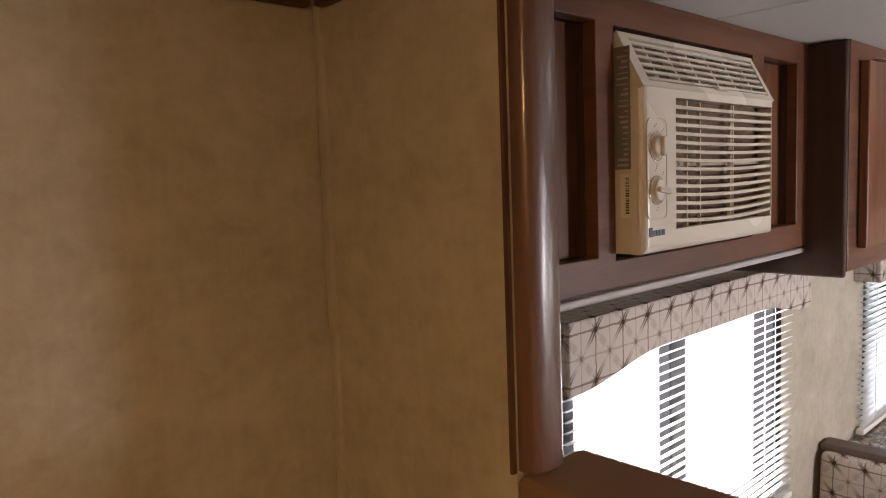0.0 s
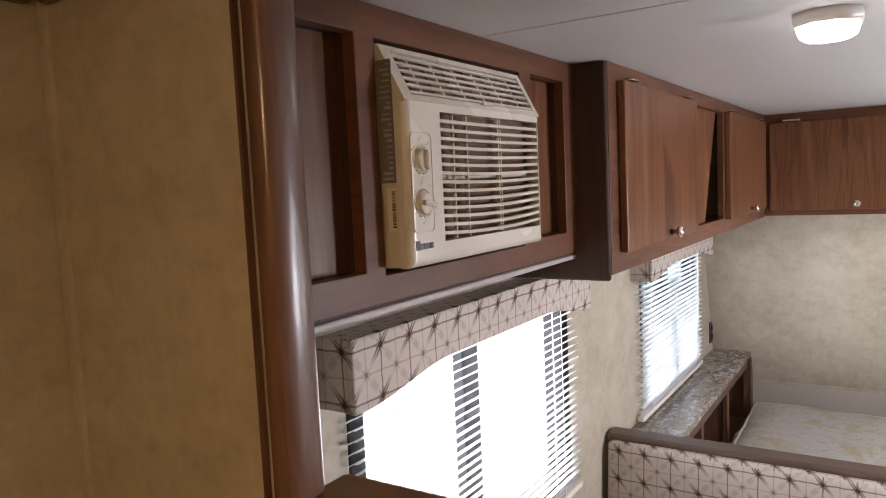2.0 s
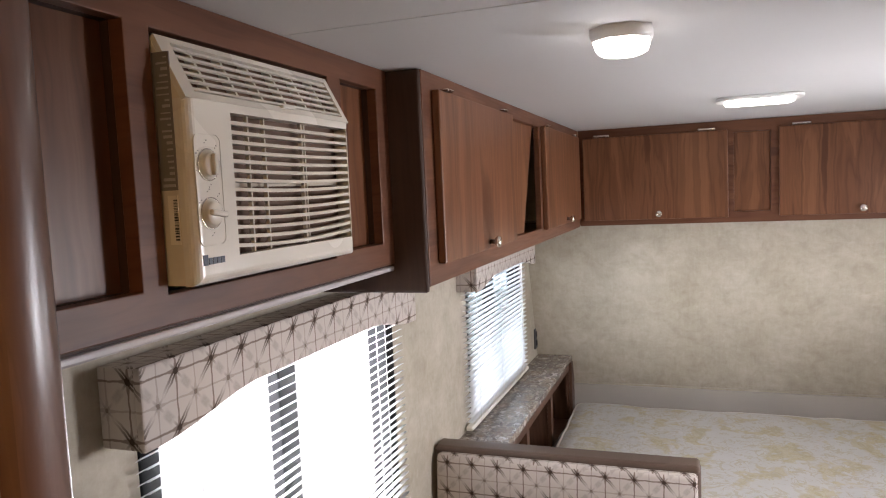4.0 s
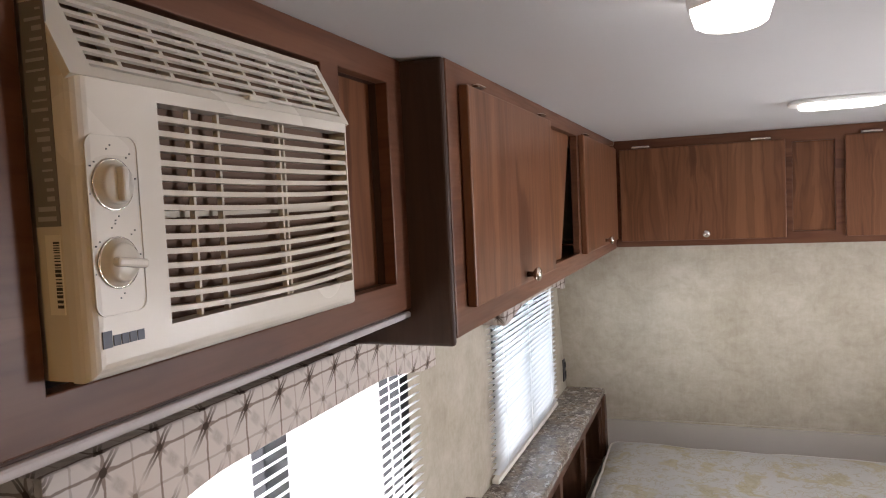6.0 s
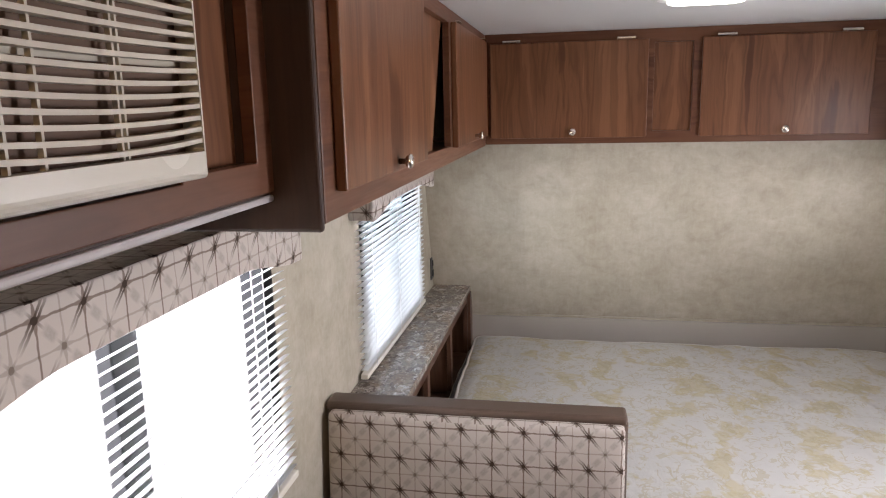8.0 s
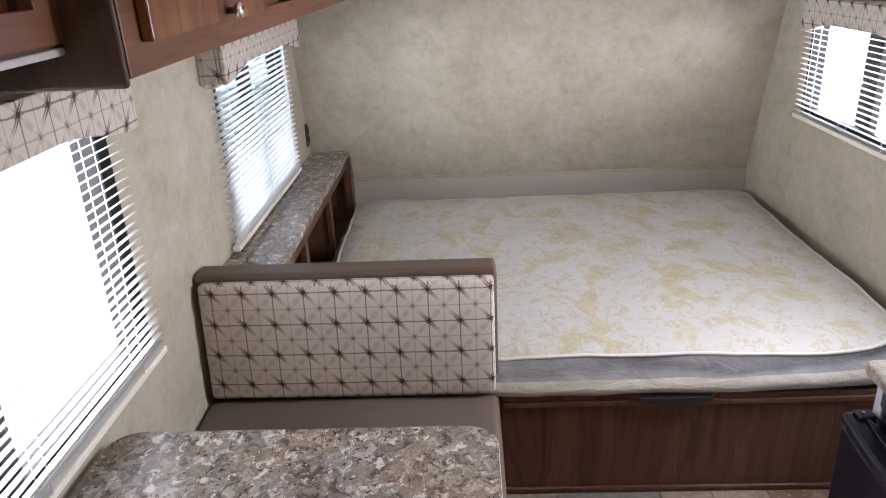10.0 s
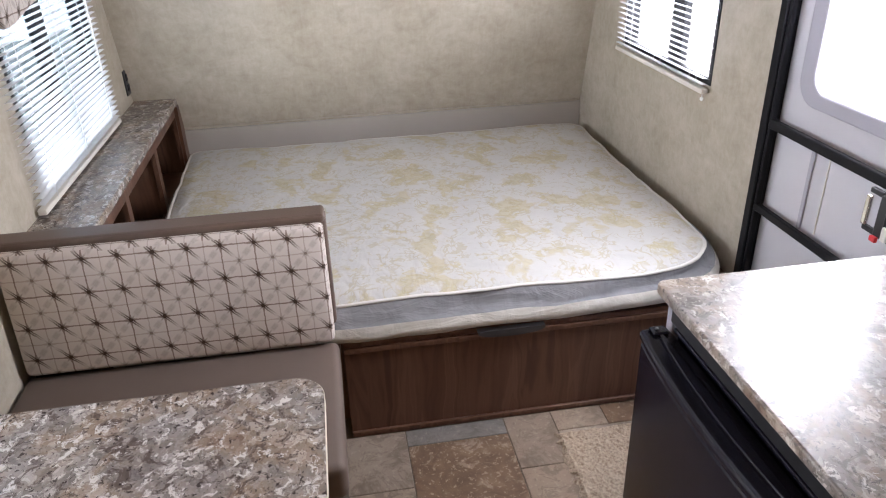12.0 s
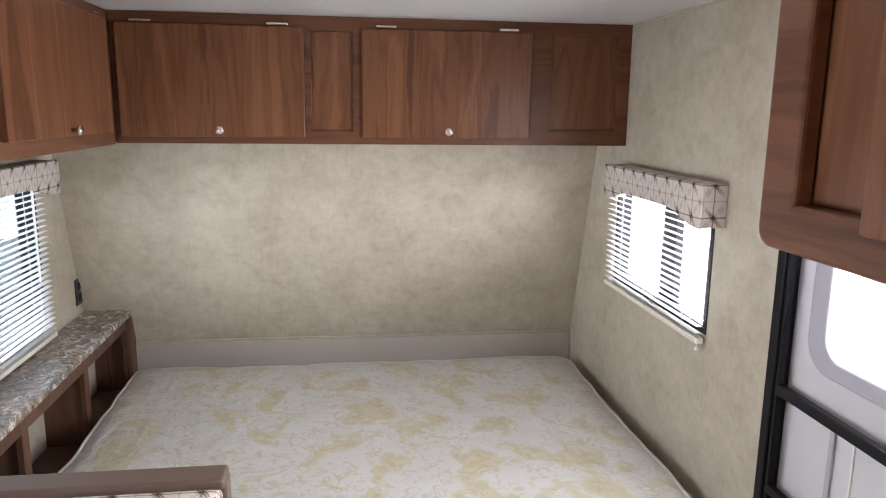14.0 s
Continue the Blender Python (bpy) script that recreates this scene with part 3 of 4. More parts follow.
ground = tagged(box("ground", -60, 60, -60, 60, -0.75, -0.70, GRAVEL, bevel=0), "pale gravel yard outside the trailer", "ground", kind="structure")

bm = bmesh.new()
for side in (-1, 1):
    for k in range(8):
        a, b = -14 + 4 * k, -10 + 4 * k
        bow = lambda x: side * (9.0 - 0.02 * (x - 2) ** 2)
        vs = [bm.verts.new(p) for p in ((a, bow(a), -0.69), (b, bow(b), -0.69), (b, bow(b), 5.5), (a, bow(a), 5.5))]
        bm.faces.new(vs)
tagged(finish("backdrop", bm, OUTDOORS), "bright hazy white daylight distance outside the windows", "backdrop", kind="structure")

floor = tagged(box("floor", REAR - 0.05, 4.95, RIGHT - 0.05, LEFT + 0.05, -0.06, -0.003, GROUT, bevel=0),
               "stone-look vinyl tile floor in grey and brown", "floor", kind="structure")

# partition of the rear corner, with a lower part under a brown cap
partition = thing("partition", 1.33, 0.9, 0, "beige wallpaper partition with rounded brown wooden end post", "partition", kind="structure")
box("wall_panel", 1.305, 1.352, 0.753, LEFT, 0.0, CEIL, WALL, partition, bevel=0)
box("low_panel", 1.306, 1.352, 0.45, 0.752, 0.0, 1.305, WALL, partition, bevel=0)
bullnose = [(1.3345 - 0.0275 * math.cos(math.pi * k / 24), 0.7525 - 0.0235 * math.sin(math.pi * k / 24) ** 0.38) for k in range(25)]
tagged(shaped("post", bullnose, "z", 1.335, CEIL - 0.001, POSTWOOD, partition, smooth=True),
       "glossy rounded brown wooden stile")
box("edge_strip", 1.2975, 1.3045, 0.7527, 0.7575, 1.333, CEIL - 0.001, BASEWOOD, partition, bevel=0.001)
box("cap", 1.300, 1.412, 0.44, 0.752, 1.306, 1.332, CAPWOOD, partition, bevel=0.009, segments=3)
lathe("screw", [(0.005, 0), (0.005, 0.002), (0.002, 0.003)], Matrix.Translation((1.345, 0.735, 1.37)) @ FACE_Y, BLACKPLASTIC, partition, 10)
box("corner_bead", 1.2975, 1.308, LEFT - 0.015, LEFT - 0.001, 0.02, CEIL - 0.004, WALL, partition, bevel=0.003)

tagged(box("trim_crown", REAR + 0.002, 1.2875, LEFT - 0.018, LEFT - 0.0005, CEIL - 0.011, CEIL - 0.0005, WOOD_X, bevel=0.004),
       "brown wooden trim strip between wall and ceiling", "trim", kind="structure")
tagged(box("trim_crown_partition", 1.288, 1.3045, 0.758, LEFT - 0.0185, CEIL - 0.011, CEIL - 0.0005, WOOD_X, bevel=0.004),
       "brown wooden trim strip along the top of the partition", "trim", kind="structure")

# ---------------------------------------------------------------- windows, blinds, valances
def window(name, hole, side, mullions, half, glass, far=0.028, near=0.042):
    x0, x1, z0, z1 = hole
    s = 1 if side > 0 else -1
    wall = LEFT if s > 0 else RIGHT
    top = thing(name, (x0 + x1) / 2, wall + s * 0.02, z0, "sliding window in a black metal frame, bright outside", "window", kind="structure")
    ya, yb = sorted((wall - s * 0.003, wall + s * 0.055))
    fr = 0.020
    slab("frame", "y", ya, yb, x0 - 0.004, x1 + 0.004, z0 - 0.004, z1 + 0.004, [(x0 + near, x1 - far, z0 + fr, z1 - fr)], BLACKFRAME, top, 0.003)
    yc, yd = sorted((wall + s * 0.02, wall + s * 0.05))
    for mx in mullions:
        box("mullion", mx - half, mx + half, yc, yd, z0 + fr, z1 - fr, BLACKFRAME, top, bevel=0.003)
    pane = box("pane", x0 + fr - 0.004, x1 - fr + 0.004, wall + s * 0.034, wall + s * 0.038, z0 + fr - 0.004, z1 - fr + 0.004, glass, top, bevel=0)
    pane.visible_shadow = False
    return top


window("window_1", W1, 1, [2.27], 0.036, GLASS, 0.046)
window("window_2", W2, 1, [3.94], 0.042, DIMMING, near=0.016)
window("window_3", W3, -1, [3.862], 0.048, GLASS, far=0.020, near=0.018)


def blind(x0, x1, z0, z1, side, tilt, label):
    """Mini blind: headrail, slats, ladder cords and bottom rail, hung just inside the wall."""
    s = 1 if side > 0 else -1
    wall = LEFT if s > 0 else RIGHT
    yc = wall - s * 0.022
    top = thing("window_blind", (x0 + x1) / 2, yc, z0, label, "blind", "window blinds")
    box("headrail", x0, x1, yc - 0.013, yc + 0.013, z1 - 0.025, z1, BLINDWHITE, top)
    box("bottom_rail", x0 - 0.004, x1 + 0.004, yc - 0.013, yc + 0.013, z0 - 0.008, z0 + 0.010, ALMOND, top, bevel=0.004)
    bm = bmesh.new()
    rows = []
    for v, w in ((-0.0125, 0.0), (-0.006, 0.0018), (0.0, 0.0024), (0.006, 0.0018), (0.0125, 0.0)):
        rows.append((v, w))
    for k in range(4):
        (v0, w0), (v1, w1) = rows[k], rows[k + 1]
        a = [bm.verts.new(p) for p in ((x0, v0, w0), (x1, v0, w0), (x1, v1, w1), (x0, v1, w1))]
        b = [bm.verts.new((p.co.x, p.co.y, p.co.z - 0.0006)) for p in a]
        bm.faces.new(a)
        bm.faces.new(list(reversed(b)))
        for i in range(4):
            bm.faces.new([a[i], b[i], b[(i + 1) % 4], a[(i + 1) % 4]])
    bmesh.ops.recalc_face_normals(bm, faces=bm.faces)
    first = finish("slat", bm, SLAT, top)
    place = lambda z, k: Matrix.Translation((0, yc, z)) @ Matrix.Rotation(radians(tilt + 2.0 * math.sin(k * 2.3)), 4, "X")
    n = int((z1 - z0 - 0.030) / 0.0205)
    first.matrix_basis = place(z0 + 0.022, 0)
    for k in range(1, n):
        o = new("slat", first.data)
        o.parent, o.matrix_parent_inverse = top, top.matrix_basis.inverted()
        o.matrix_basis = place(z0 + 0.022 + 0.0205 * k, k)
    for f in (0.12, 0.5, 0.88):
        cx = x0 + (x1 - x0) * f
        for dy in (-0.0135, 0.0135):
            box("ladder_cord", cx - 0.0008, cx + 0.0008, yc + dy - 0.0008, yc + dy + 0.0008, z0, z1 - 0.02, BLINDWHITE, top, bevel=0)
    return top


blind(1.775, 2.805, 0.715, 1.385, 1, -24, "white mini blind with open slats over a window")
blind(3.428, 4.375, 0.722, 1.37, 1, -3, "white mini blind with half-closed slats over a window")
blind(3.53, 4.29, 0.905, 1.36, -1, 8, "white mini blind with open slats over a small window")


def valance(x0, x1, z0, z1, side):
    """Padded box valance with a front whose lower edge is arched between the two ends."""
    s = 1 if side > 0 else -1
    wall = LEFT if s > 0 else RIGHT
    front = wall - s * 0.083
    top = thing("valance", (x0 + x1) / 2, wall, z0, "padded fabric valance with brown star pattern above a window", "valance", "window valances")
    n = 28
    pts = [(x0, z1), ]
    low = []
    for k in range(n + 1):
        t = k / n
        e = min(t, 1 - t)
        r = min(1, max(0, (e - 0.02) / 0.26))
        low.append((x0 + (x1 - x0) * t, z0 + 0.036 * r * r * (3 - 2 * r)))
    outline = low + [(x1, z1), (x0, z1)]
    d0, d1 = sorted((front, front + s * 0.014))
    shaped("front_board", outline, "y", d0, d1, FABRIC, top, bevel=0.004)
    ya, yb = sorted((front + s * 0.0135, wall - s * 0.0005))
    box("end_board", x0 + 0.001, x0 + 0.015, ya, yb, z0 + 0.002, z1 - 0.001, FABRIC, top, bevel=0.003)
    box("end_board", x1 - 0.015, x1 - 0.001, ya, yb, z0 + 0.002, z1 - 0.001, FABRIC, top, bevel=0.003)
    box("top_board", x0 + 0.0155, x1 - 0.0155, ya, yb, z1 - 0.012, z1 - 0.002, FABRIC, top, bevel=0.002)
    return top


valance(1.722, 2.80, 1.262, 1.392, 1)
valance(3.405, 4.40, 1.25, 1.372, 1)
valance(3.475, 4.22, 1.248, 1.374, -1)

wand = thing("blind_wand", 4.25, LEFT - 0.045, 0.95, "thin white tilt wand hanging before a blind", "blind wand")
lathe("rod", [(0.0022, 0.0), (0.003, 0.004), (0.003, 0.34), (0.0015, 0.345)], Matrix.Translation((4.25, LEFT - 0.045, 0.95)), BLINDWHITE, wand, 8)
box("hook", 4.2485, 4.2515, LEFT - 0.0465, LEFT - 0.034, 1.295, 1.352, BLINDWHITE, wand, bevel=0)

tassel = thing("blind_pull", 3.545, RIGHT + 0.02, 0.87, "small clear pull on a white cord below a blind", "blind pull")
box("cord", 3.5443, 3.5457, RIGHT + 0.0193, RIGHT + 0.0207, 0.884, 0.899, BLINDWHITE, tassel, bevel=0)
lathe("pull", [(0.002, 0.0), (0.006, 0.003), (0.006, 0.010), (0.002, 0.0145)], Matrix.Translation((3.545, RIGHT + 0.02, 0.87)), BLINDWHITE, tassel, 10)

# black wall outlet
outlet = thing("wall_outlet", 4.70, LEFT, 0.80, "black wall outlet plate beside a window", "outlet")
box("plate", 4.665, 4.735, LEFT - 0.006, LEFT - 0.0003, 0.748, 0.858, BLACKPLASTIC, outlet, bevel=0.002)
box("socket", 4.684, 4.716, LEFT - 0.009, LEFT - 0.006, 0.812, 0.842, BLACKFRAME, outlet, bevel=0.002)
box("socket", 4.684, 4.716, LEFT - 0.009, LEFT - 0.006, 0.764, 0.794, BLACKFRAME, outlet, bevel=0.002)
tagged(box("screw", 4.697, 4.703, LEFT - 0.0075, LEFT - 0.006, 0.800, 0.806, NICKEL, outlet, bevel=0.0005), "bright centre screw")


# ---------------------------------------------------------------- overhead cabinets
def knob(parent, x, y, z, turn):
    return tagged(lathe("knob", KNOB, Matrix.Translation((x, y, z)) @ turn, NICKEL, parent), "round satin nickel knob")


def hinge(parent, p0, p1):
    o = box("hinge", p0[0], p1[0], p0[1], p1[1], p0[2], p1[2], NICKEL, parent, bevel=0.003)
    return tagged(o, "bright nickel hinge leaf")


# around the air conditioner
AF = 0.815
acab = thing("air_conditioner_cabinet", 1.8, 0.95, 1.44, "brown wooden overhead cabinet built round an air conditioner", "cabinet")
slab("face_frame", "y", AF, AF + 0.02, 1.352, 2.249, 1.487, CEIL - 0.001,
     [(1.375, 1.545, 1.532, 1.836), (1.586, 2.004, 1.524, 1.834), (2.05, 2.198, 1.532, 1.836)], WOOD_X, acab, 0.0015)
box("panel", 1.36, 1.57, AF + 0.032, AF + 0.040, 1.51, 1.855, WOOD, acab, bevel=0)
box("panel", 2.03, 2.23, AF + 0.032, AF + 0.040, 1.51, 1.855, WOOD, acab, bevel=0)
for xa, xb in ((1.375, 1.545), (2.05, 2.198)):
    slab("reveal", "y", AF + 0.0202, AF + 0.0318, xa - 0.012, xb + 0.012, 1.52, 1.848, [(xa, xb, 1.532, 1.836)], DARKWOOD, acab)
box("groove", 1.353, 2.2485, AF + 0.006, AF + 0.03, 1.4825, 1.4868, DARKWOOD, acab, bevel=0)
tagged(box("bottom_board", 1.353, 2.2485, AF + 0.001, LEFT, 1.4722, 1.4823, BOARD, acab, bevel=0.003), "pale grey bottom board with a rounded edge")

# the air conditioner itself
ac = thing("air_conditioner", 1.81, 0.80, 1.53, "cream window air conditioner with louvred front and two dials", "air conditioner")
AX0, AX1, AY, AZ0, AZ1, AZT = 1.592, 1.996, 0.775, 1.532, 1.752, 1.828
box("body", AX0 + 0.006, AX1 - 0.006, AF + 0.022, 1.06, AZ0 + 0.004, AZT - 0.004, ACSIDE, ac, bevel=0.004)
GX0, GX1, GZ0, GZ1 = 1.673, 1.985, 1.562, 1.741
bm = bmesh.new()
sheet(bm, "y", AY, AY + 0.0195, (AX0, AX1), (AZ0, AZ1), [(GX0, GX1, GZ0, GZ1)])
outer = [e for e in bm.edges if all(v.co.y < AY + 0.001 for v in e.verts) and e.calc_face_angle(0) > 0.9
         and (all(abs(v.co.x - AX0) < 1e-5 or abs(v.co.x - AX1) < 1e-5 for v in e.verts) or all(v.co.z < AZ0 + 1e-5 for v in e.verts))]
bmesh.ops.bevel(bm, geom=outer, offset=0.012, segments=5, profile=0.5, affect="EDGES")
finish("front", bm, ACWHITE, ac)
CHEEK = [(AY + 0.0135, AZ0 + 0.001), (AF + 0.0215, AZ0 + 0.001), (AF + 0.0215, AZT - 0.003), (AY + 0.0470, AZT - 0.003),
         (AY + 0.0086, AZ1 + 0.0006), (AY + 0.0135, AZ1 - 0.004)]
shaped("cheek", CHEEK,
       "x", AX0 + 0.0004, AX0 + 0.006, ACSIDE, ac)
shaped("cheek", CHEEK,
       "x", AX1 - 0.006, AX1 - 0.0004, ACSIDE, ac)
# flat dark sheet, its colour giving the shade behind the slats
box("hollow_shade_sheet", GX0 - 0.01, GX1 + 0.002, AY + 0.024, AY + 0.026, GZ0 - 0.01, GZ1 + 0.01, ACDARK, ac, bevel=0)
# sloping upper grille
tilt_up = math.atan2(0.040, AZT - AZ1)
upper = Matrix.Translation((0, AY, AZ1)) @ Matrix.Rotation(-tilt_up, 4, "X")
UH = math.hypot(0.040, AZT - AZ1)
bm = bmesh.new()
sheet(bm, "y", 0.0, 0.007, (AX0, AX1), (0.0005, UH), [(AX0 + 0.022, AX1 - 0.012, 0.010, UH - 0.008)])
bmesh.ops.transform(bm, verts=bm.verts, matrix=upper)
finish("upper_frame", bm, ACWHITE, ac)
# the same shade-coloured sheet behind the upper slats
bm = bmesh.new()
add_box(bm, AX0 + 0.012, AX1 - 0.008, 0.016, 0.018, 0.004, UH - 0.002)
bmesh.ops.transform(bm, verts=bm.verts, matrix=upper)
finish("upper_shade_sheet", bm, ACDARK, ac)


def slat_bar(name, x0, x1, sag, h, d, mat):
    bm = bmesh.new()
    n = 10
    rows = []
    for k in range(n + 1):
        t = k / n
        x = x0 + (x1 - x0) * t
        z = -sag * (1 - (2 * t - 1) ** 2)
        rows.append([bm.verts.new((x, y, z + dz)) for y, dz in ((0, -h / 2), (0, h / 2), (d, h / 2), (d, -h / 2))])
    for a, b in zip(rows, rows[1:]):
        for k in range(4):
            bm.faces.new([a[k], a[(k + 1) % 4], b[(k + 1) % 4], b[k]])
    bm.faces.new(rows[0])
    bm.faces.new(list(reversed(rows[-1])))
    bmesh.ops.recalc_face_normals(bm, faces=bm.faces)
    return bm


SLOTS = 15
pitch = (GZ1 - GZ0) / SLOTS
for k in range(1, SLOTS):
    f = k / SLOTS
    bm = slat_bar("slat", GX0 - 0.002, GX1 + 0.003, 0.006 * (1 - f), 0.0046, 0.013, ACSLAT)
    bmesh.ops.transform(bm, verts=bm.verts, matrix=Matrix.Translation((0, AY + 0.0012, GZ0 + (GZ1 - GZ0) * f)))
    finish("slat", bm, ACSLAT, ac)
# rounded ends of the slots
bm = bmesh.new()
for k in range(SLOTS):
    za, zb = GZ0 + pitch * k + 0.0024, GZ0 + pitch * (k + 1) - 0.0024
    r = (zb - za) / 2
    for xe, sx in ((GX0 - 0.0005, 1), (GX1 + 0.0005, -1)):
        for zc, sz in ((za, 1), (zb, -1)):
            arc = [(xe + sx * r * (1 - math.cos(a)), zc + sz * r * (1 - math.sin(a))) for a in (math.pi / 2 * i / 5 for i in range(6))]
            prism(bm, [(xe, zc)] + arc[::-1], "y", AY + 0.0014, AY + 0.012)
tagged(finish("slot_end", bm, ACWHITE, ac), kind="stuff")
box("vane", GX0, GX1, AY + 0.0205, AY + 0.0225, GZ0 + pitch * 7 + 0.003, GZ0 + pitch * 8 - 0.002, ACSIDE, ac, bevel=0)
for cx in (1.722, 1.760, 1.858, 1.866):
    box("rib", cx - 0.0015, cx + 0.0015, AY + 0.0095, AY + 0.0150, GZ0 - 0.004, GZ1 + 0.004, ACSLAT, ac, bevel=0)
for k in range(6):
    bm = bmesh.new()
    add_box(bm, AX0 + 0.020, AX1 - 0.010, 0.0012, 0.0045, 0, 0.0036)
    z = 0.010 + (UH - 0.018) * (k + 0.5) / 6 - 0.002
    bmesh.ops.transform(bm, verts=bm.verts, matrix=upper @ Matrix.Translation((0, 0, z)))
    finish("slat", bm, ACWHITE, ac)
for k in range(6):
    bm = bmesh.new()
    cx = AX0 + 0.06 + 0.058 * k
    add_box(bm, cx - 0.0022, cx + 0.0022, 0.0046, 0.0155, 0.008, UH - 0.006)
    bmesh.ops.transform(bm, verts=bm.verts, matrix=upper)
    finish("rib", bm, ACWHITE, ac)
box("vent_tab", 1.795, 1.827, AY - 0.002, AY + 0.008, AZ1 + 0.006, AZ1 + 0.011, ACWHITE, ac, bevel=0.002)
# dials
ring("control_bezel", rounded_rect(1.5985, 1.648, 1.578, 1.712, 0.010), rounded_rect(1.5995, 1.647, 1.579, 1.711, 0.009), "y",
     AY - 0.0008, AY + 0.001, ACWHITE, ac)
for cz, turn in ((1.675, 0), (1.617, 90)):
    centre = Matrix.Translation((1.622, AY, cz))
    tagged(lathe("dial", [(0.0185, 0.0), (0.0185, 0.0015), (0.0155, 0.002), (0.015, 0.006), (0.013, 0.008), (0.003, 0.0085)], centre @ FACE_Y, ACWHITE, ac, 28),
           "round cream control dial")
    lathe("dial_ring", [(0.0195, 0.0), (0.0195, 0.0012), (0.0186, 0.0012)], centre @ FACE_Y, NICKEL, ac, 28)
    bm = bmesh.new()
    add_box(bm, -0.013, 0.017 if turn else 0.013, -0.014, -0.007, -0.0035, 0.0035, 0.002)
    bmesh.ops.transform(bm, verts=bm.verts, matrix=centre @ Matrix.Rotation(radians(8 if turn else 90), 4, "Y"))
    finish("dial_grip", bm, ACWHITE, ac)
    bm = bmesh.new()
    for a in (100, 50, 10, 150, 195, 270):
        px, pz = 1.622 + 0.0225 * math.cos(radians(a)), cz + 0.0265 * math.sin(radians(a))
        for dx, dz in ((0, 0), (0.0035, 0.003)):
            add_box(bm, px + dx - 0.0006, px + dx + 0.0006, AY - 0.0005, AY + 0.0005, pz + dz - 0.0006, pz + dz + 0.0006)
    tagged(finish("dial_mark", bm, INK, ac), kind="stuff")
# maker's plate as a plain slate-blue mark
bm = bmesh.new()
add_box(bm, 1.602, 1.6105, AY - 0.0006, AY + 0.0006, 1.5555, 1.5680)
for k in range(4):
    add_box(bm, 1.6118 + k * 0.0078, 1.6186 + k * 0.0078, AY - 0.0006, AY + 0.0006, 1.5560, 1.5640)
finish("maker_mark", bm, PRINT, ac)
# labels on the cheek
label = box("side_label", AX0 - 0.0006, AX0 + 0.001, AY + 0.022, AF - 0.004, 1.582, 1.640, PAPER, ac, bevel=0)
bm = bmesh.new()
z = 1.587
random.seed(5)
while z < 1.634:
    h = random.choice((0.0008, 0.0014, 0.0022))
    add_box(bm, AX0 - 0.0011, AX0, AY + 0.0225, AF - 0.012, z, z + h)
    z += h + random.choice((0.0009, 0.0015))
finish("barcode", bm, INK, ac)
tagged(box("notice_label", AX0 - 0.0006, AX0 + 0.001, AY + 0.020, AF + 0.004, 1.646, 1.806, NOTICE, ac, bevel=0), "dark grey notice label with pale print")
bm = bmesh.new()
for k in range(22):
    z = 1.650 + 0.0071 * k
    add_box(bm, AX0 - 0.0011, AX0, AY + 0.023, AY + 0.023 + random.uniform(0.004, 0.018), z, z + random.choice((0.0014, 0.0022, 0.0034)))
finish("label_print", bm, FAINT, ac)

# left run of cabinets
LF = 0.745
lcab = thing("overhead_cabinet", 3.2, 0.9, 1.436, "brown walnut-look overhead cabinet with two doors along the side wall", "cabinet", "overhead cabinets")
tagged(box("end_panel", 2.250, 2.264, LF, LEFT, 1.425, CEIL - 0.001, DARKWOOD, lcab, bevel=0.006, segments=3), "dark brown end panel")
slab("face_frame", "y", LF, LF + 0.02, 2.265, 4.229, 1.436, CEIL - 0.001,
     [(2.36, 2.90, 1.50, 1.82), (2.962, 3.375, 1.484, 1.838), (3.45, 4.10, 1.50, 1.82)], WOOD_X, lcab, 0.0015)
box("bottom_board", 2.265, 4.229, LF + 0.021, LEFT, 1.440, 1.455, WOOD_X, lcab, bevel=0.001)
# black sheet added behind the open bay, painting its inner shade
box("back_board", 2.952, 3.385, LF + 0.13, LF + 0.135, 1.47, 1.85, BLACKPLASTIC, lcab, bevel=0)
bm = bmesh.new()
prism(bm, [(2.955, 1.472), (3.19, 1.472), (3.368, 1.846), (2.955, 1.846)], "y", LF + 0.0215, LF + 0.0275)
tagged(finish("loose_panel", bm, WOOD, lcab), "wooden insert panel slipped askew in its opening")
for xa, xb, kx in ((2.318, 2.945, 2.656), (3.403, 4.155, 3.789)):
    door = box("door", xa, xb, LF - 0.018, LF - 0.0005, 1.478, 1.842, WOOD, lcab, bevel=0.003)
    k = knob(door, kx, LF - 0.018, 1.497, FACE_Y)
    for hx in (xa + 0.075, xb - 0.075):
        hinge(door, (hx - 0.020, LF - 0.020, 1.845), (hx + 0.020, LF - 0.0005, 1.8505))

# front run of cabinets
FF = 4.231
fcab = thing("overhead_cabinet", 4.3, -0.1, 1.44, "brown walnut-look overhead cabinet with two doors above the bed", "cabinet", "overhead cabinets")
slab("face_frame", "x", FF, FF + 0.02, RIGHT + 0.001, LF - 0.001, 1.44, CEIL - 0.001,
     [(0.16, 0.66, 1.50, 1.80), (-0.062, 0.082, 1.487, 1.826), (-0.65, -0.15, 1.50, 1.80), (-1.03, -0.78, 1.495, 1.836)], WOOD_X, fcab, 0.0015)
box("bottom_board", FF + 0.021, 4.53, RIGHT + 0.002, LEFT - 0.002, 1.444, 1.459, WOOD_X, fcab, bevel=0.001)
box("panel", FF + 0.014, FF + 0.022, -0.0615, 0.0815, 1.4875, 1.8255, WOOD, fcab, bevel=0)
box("panel", FF + 0.012, FF + 0.022, -1.0295, -0.7805, 1.4955, 1.8355, WOOD, fcab, bevel=0)
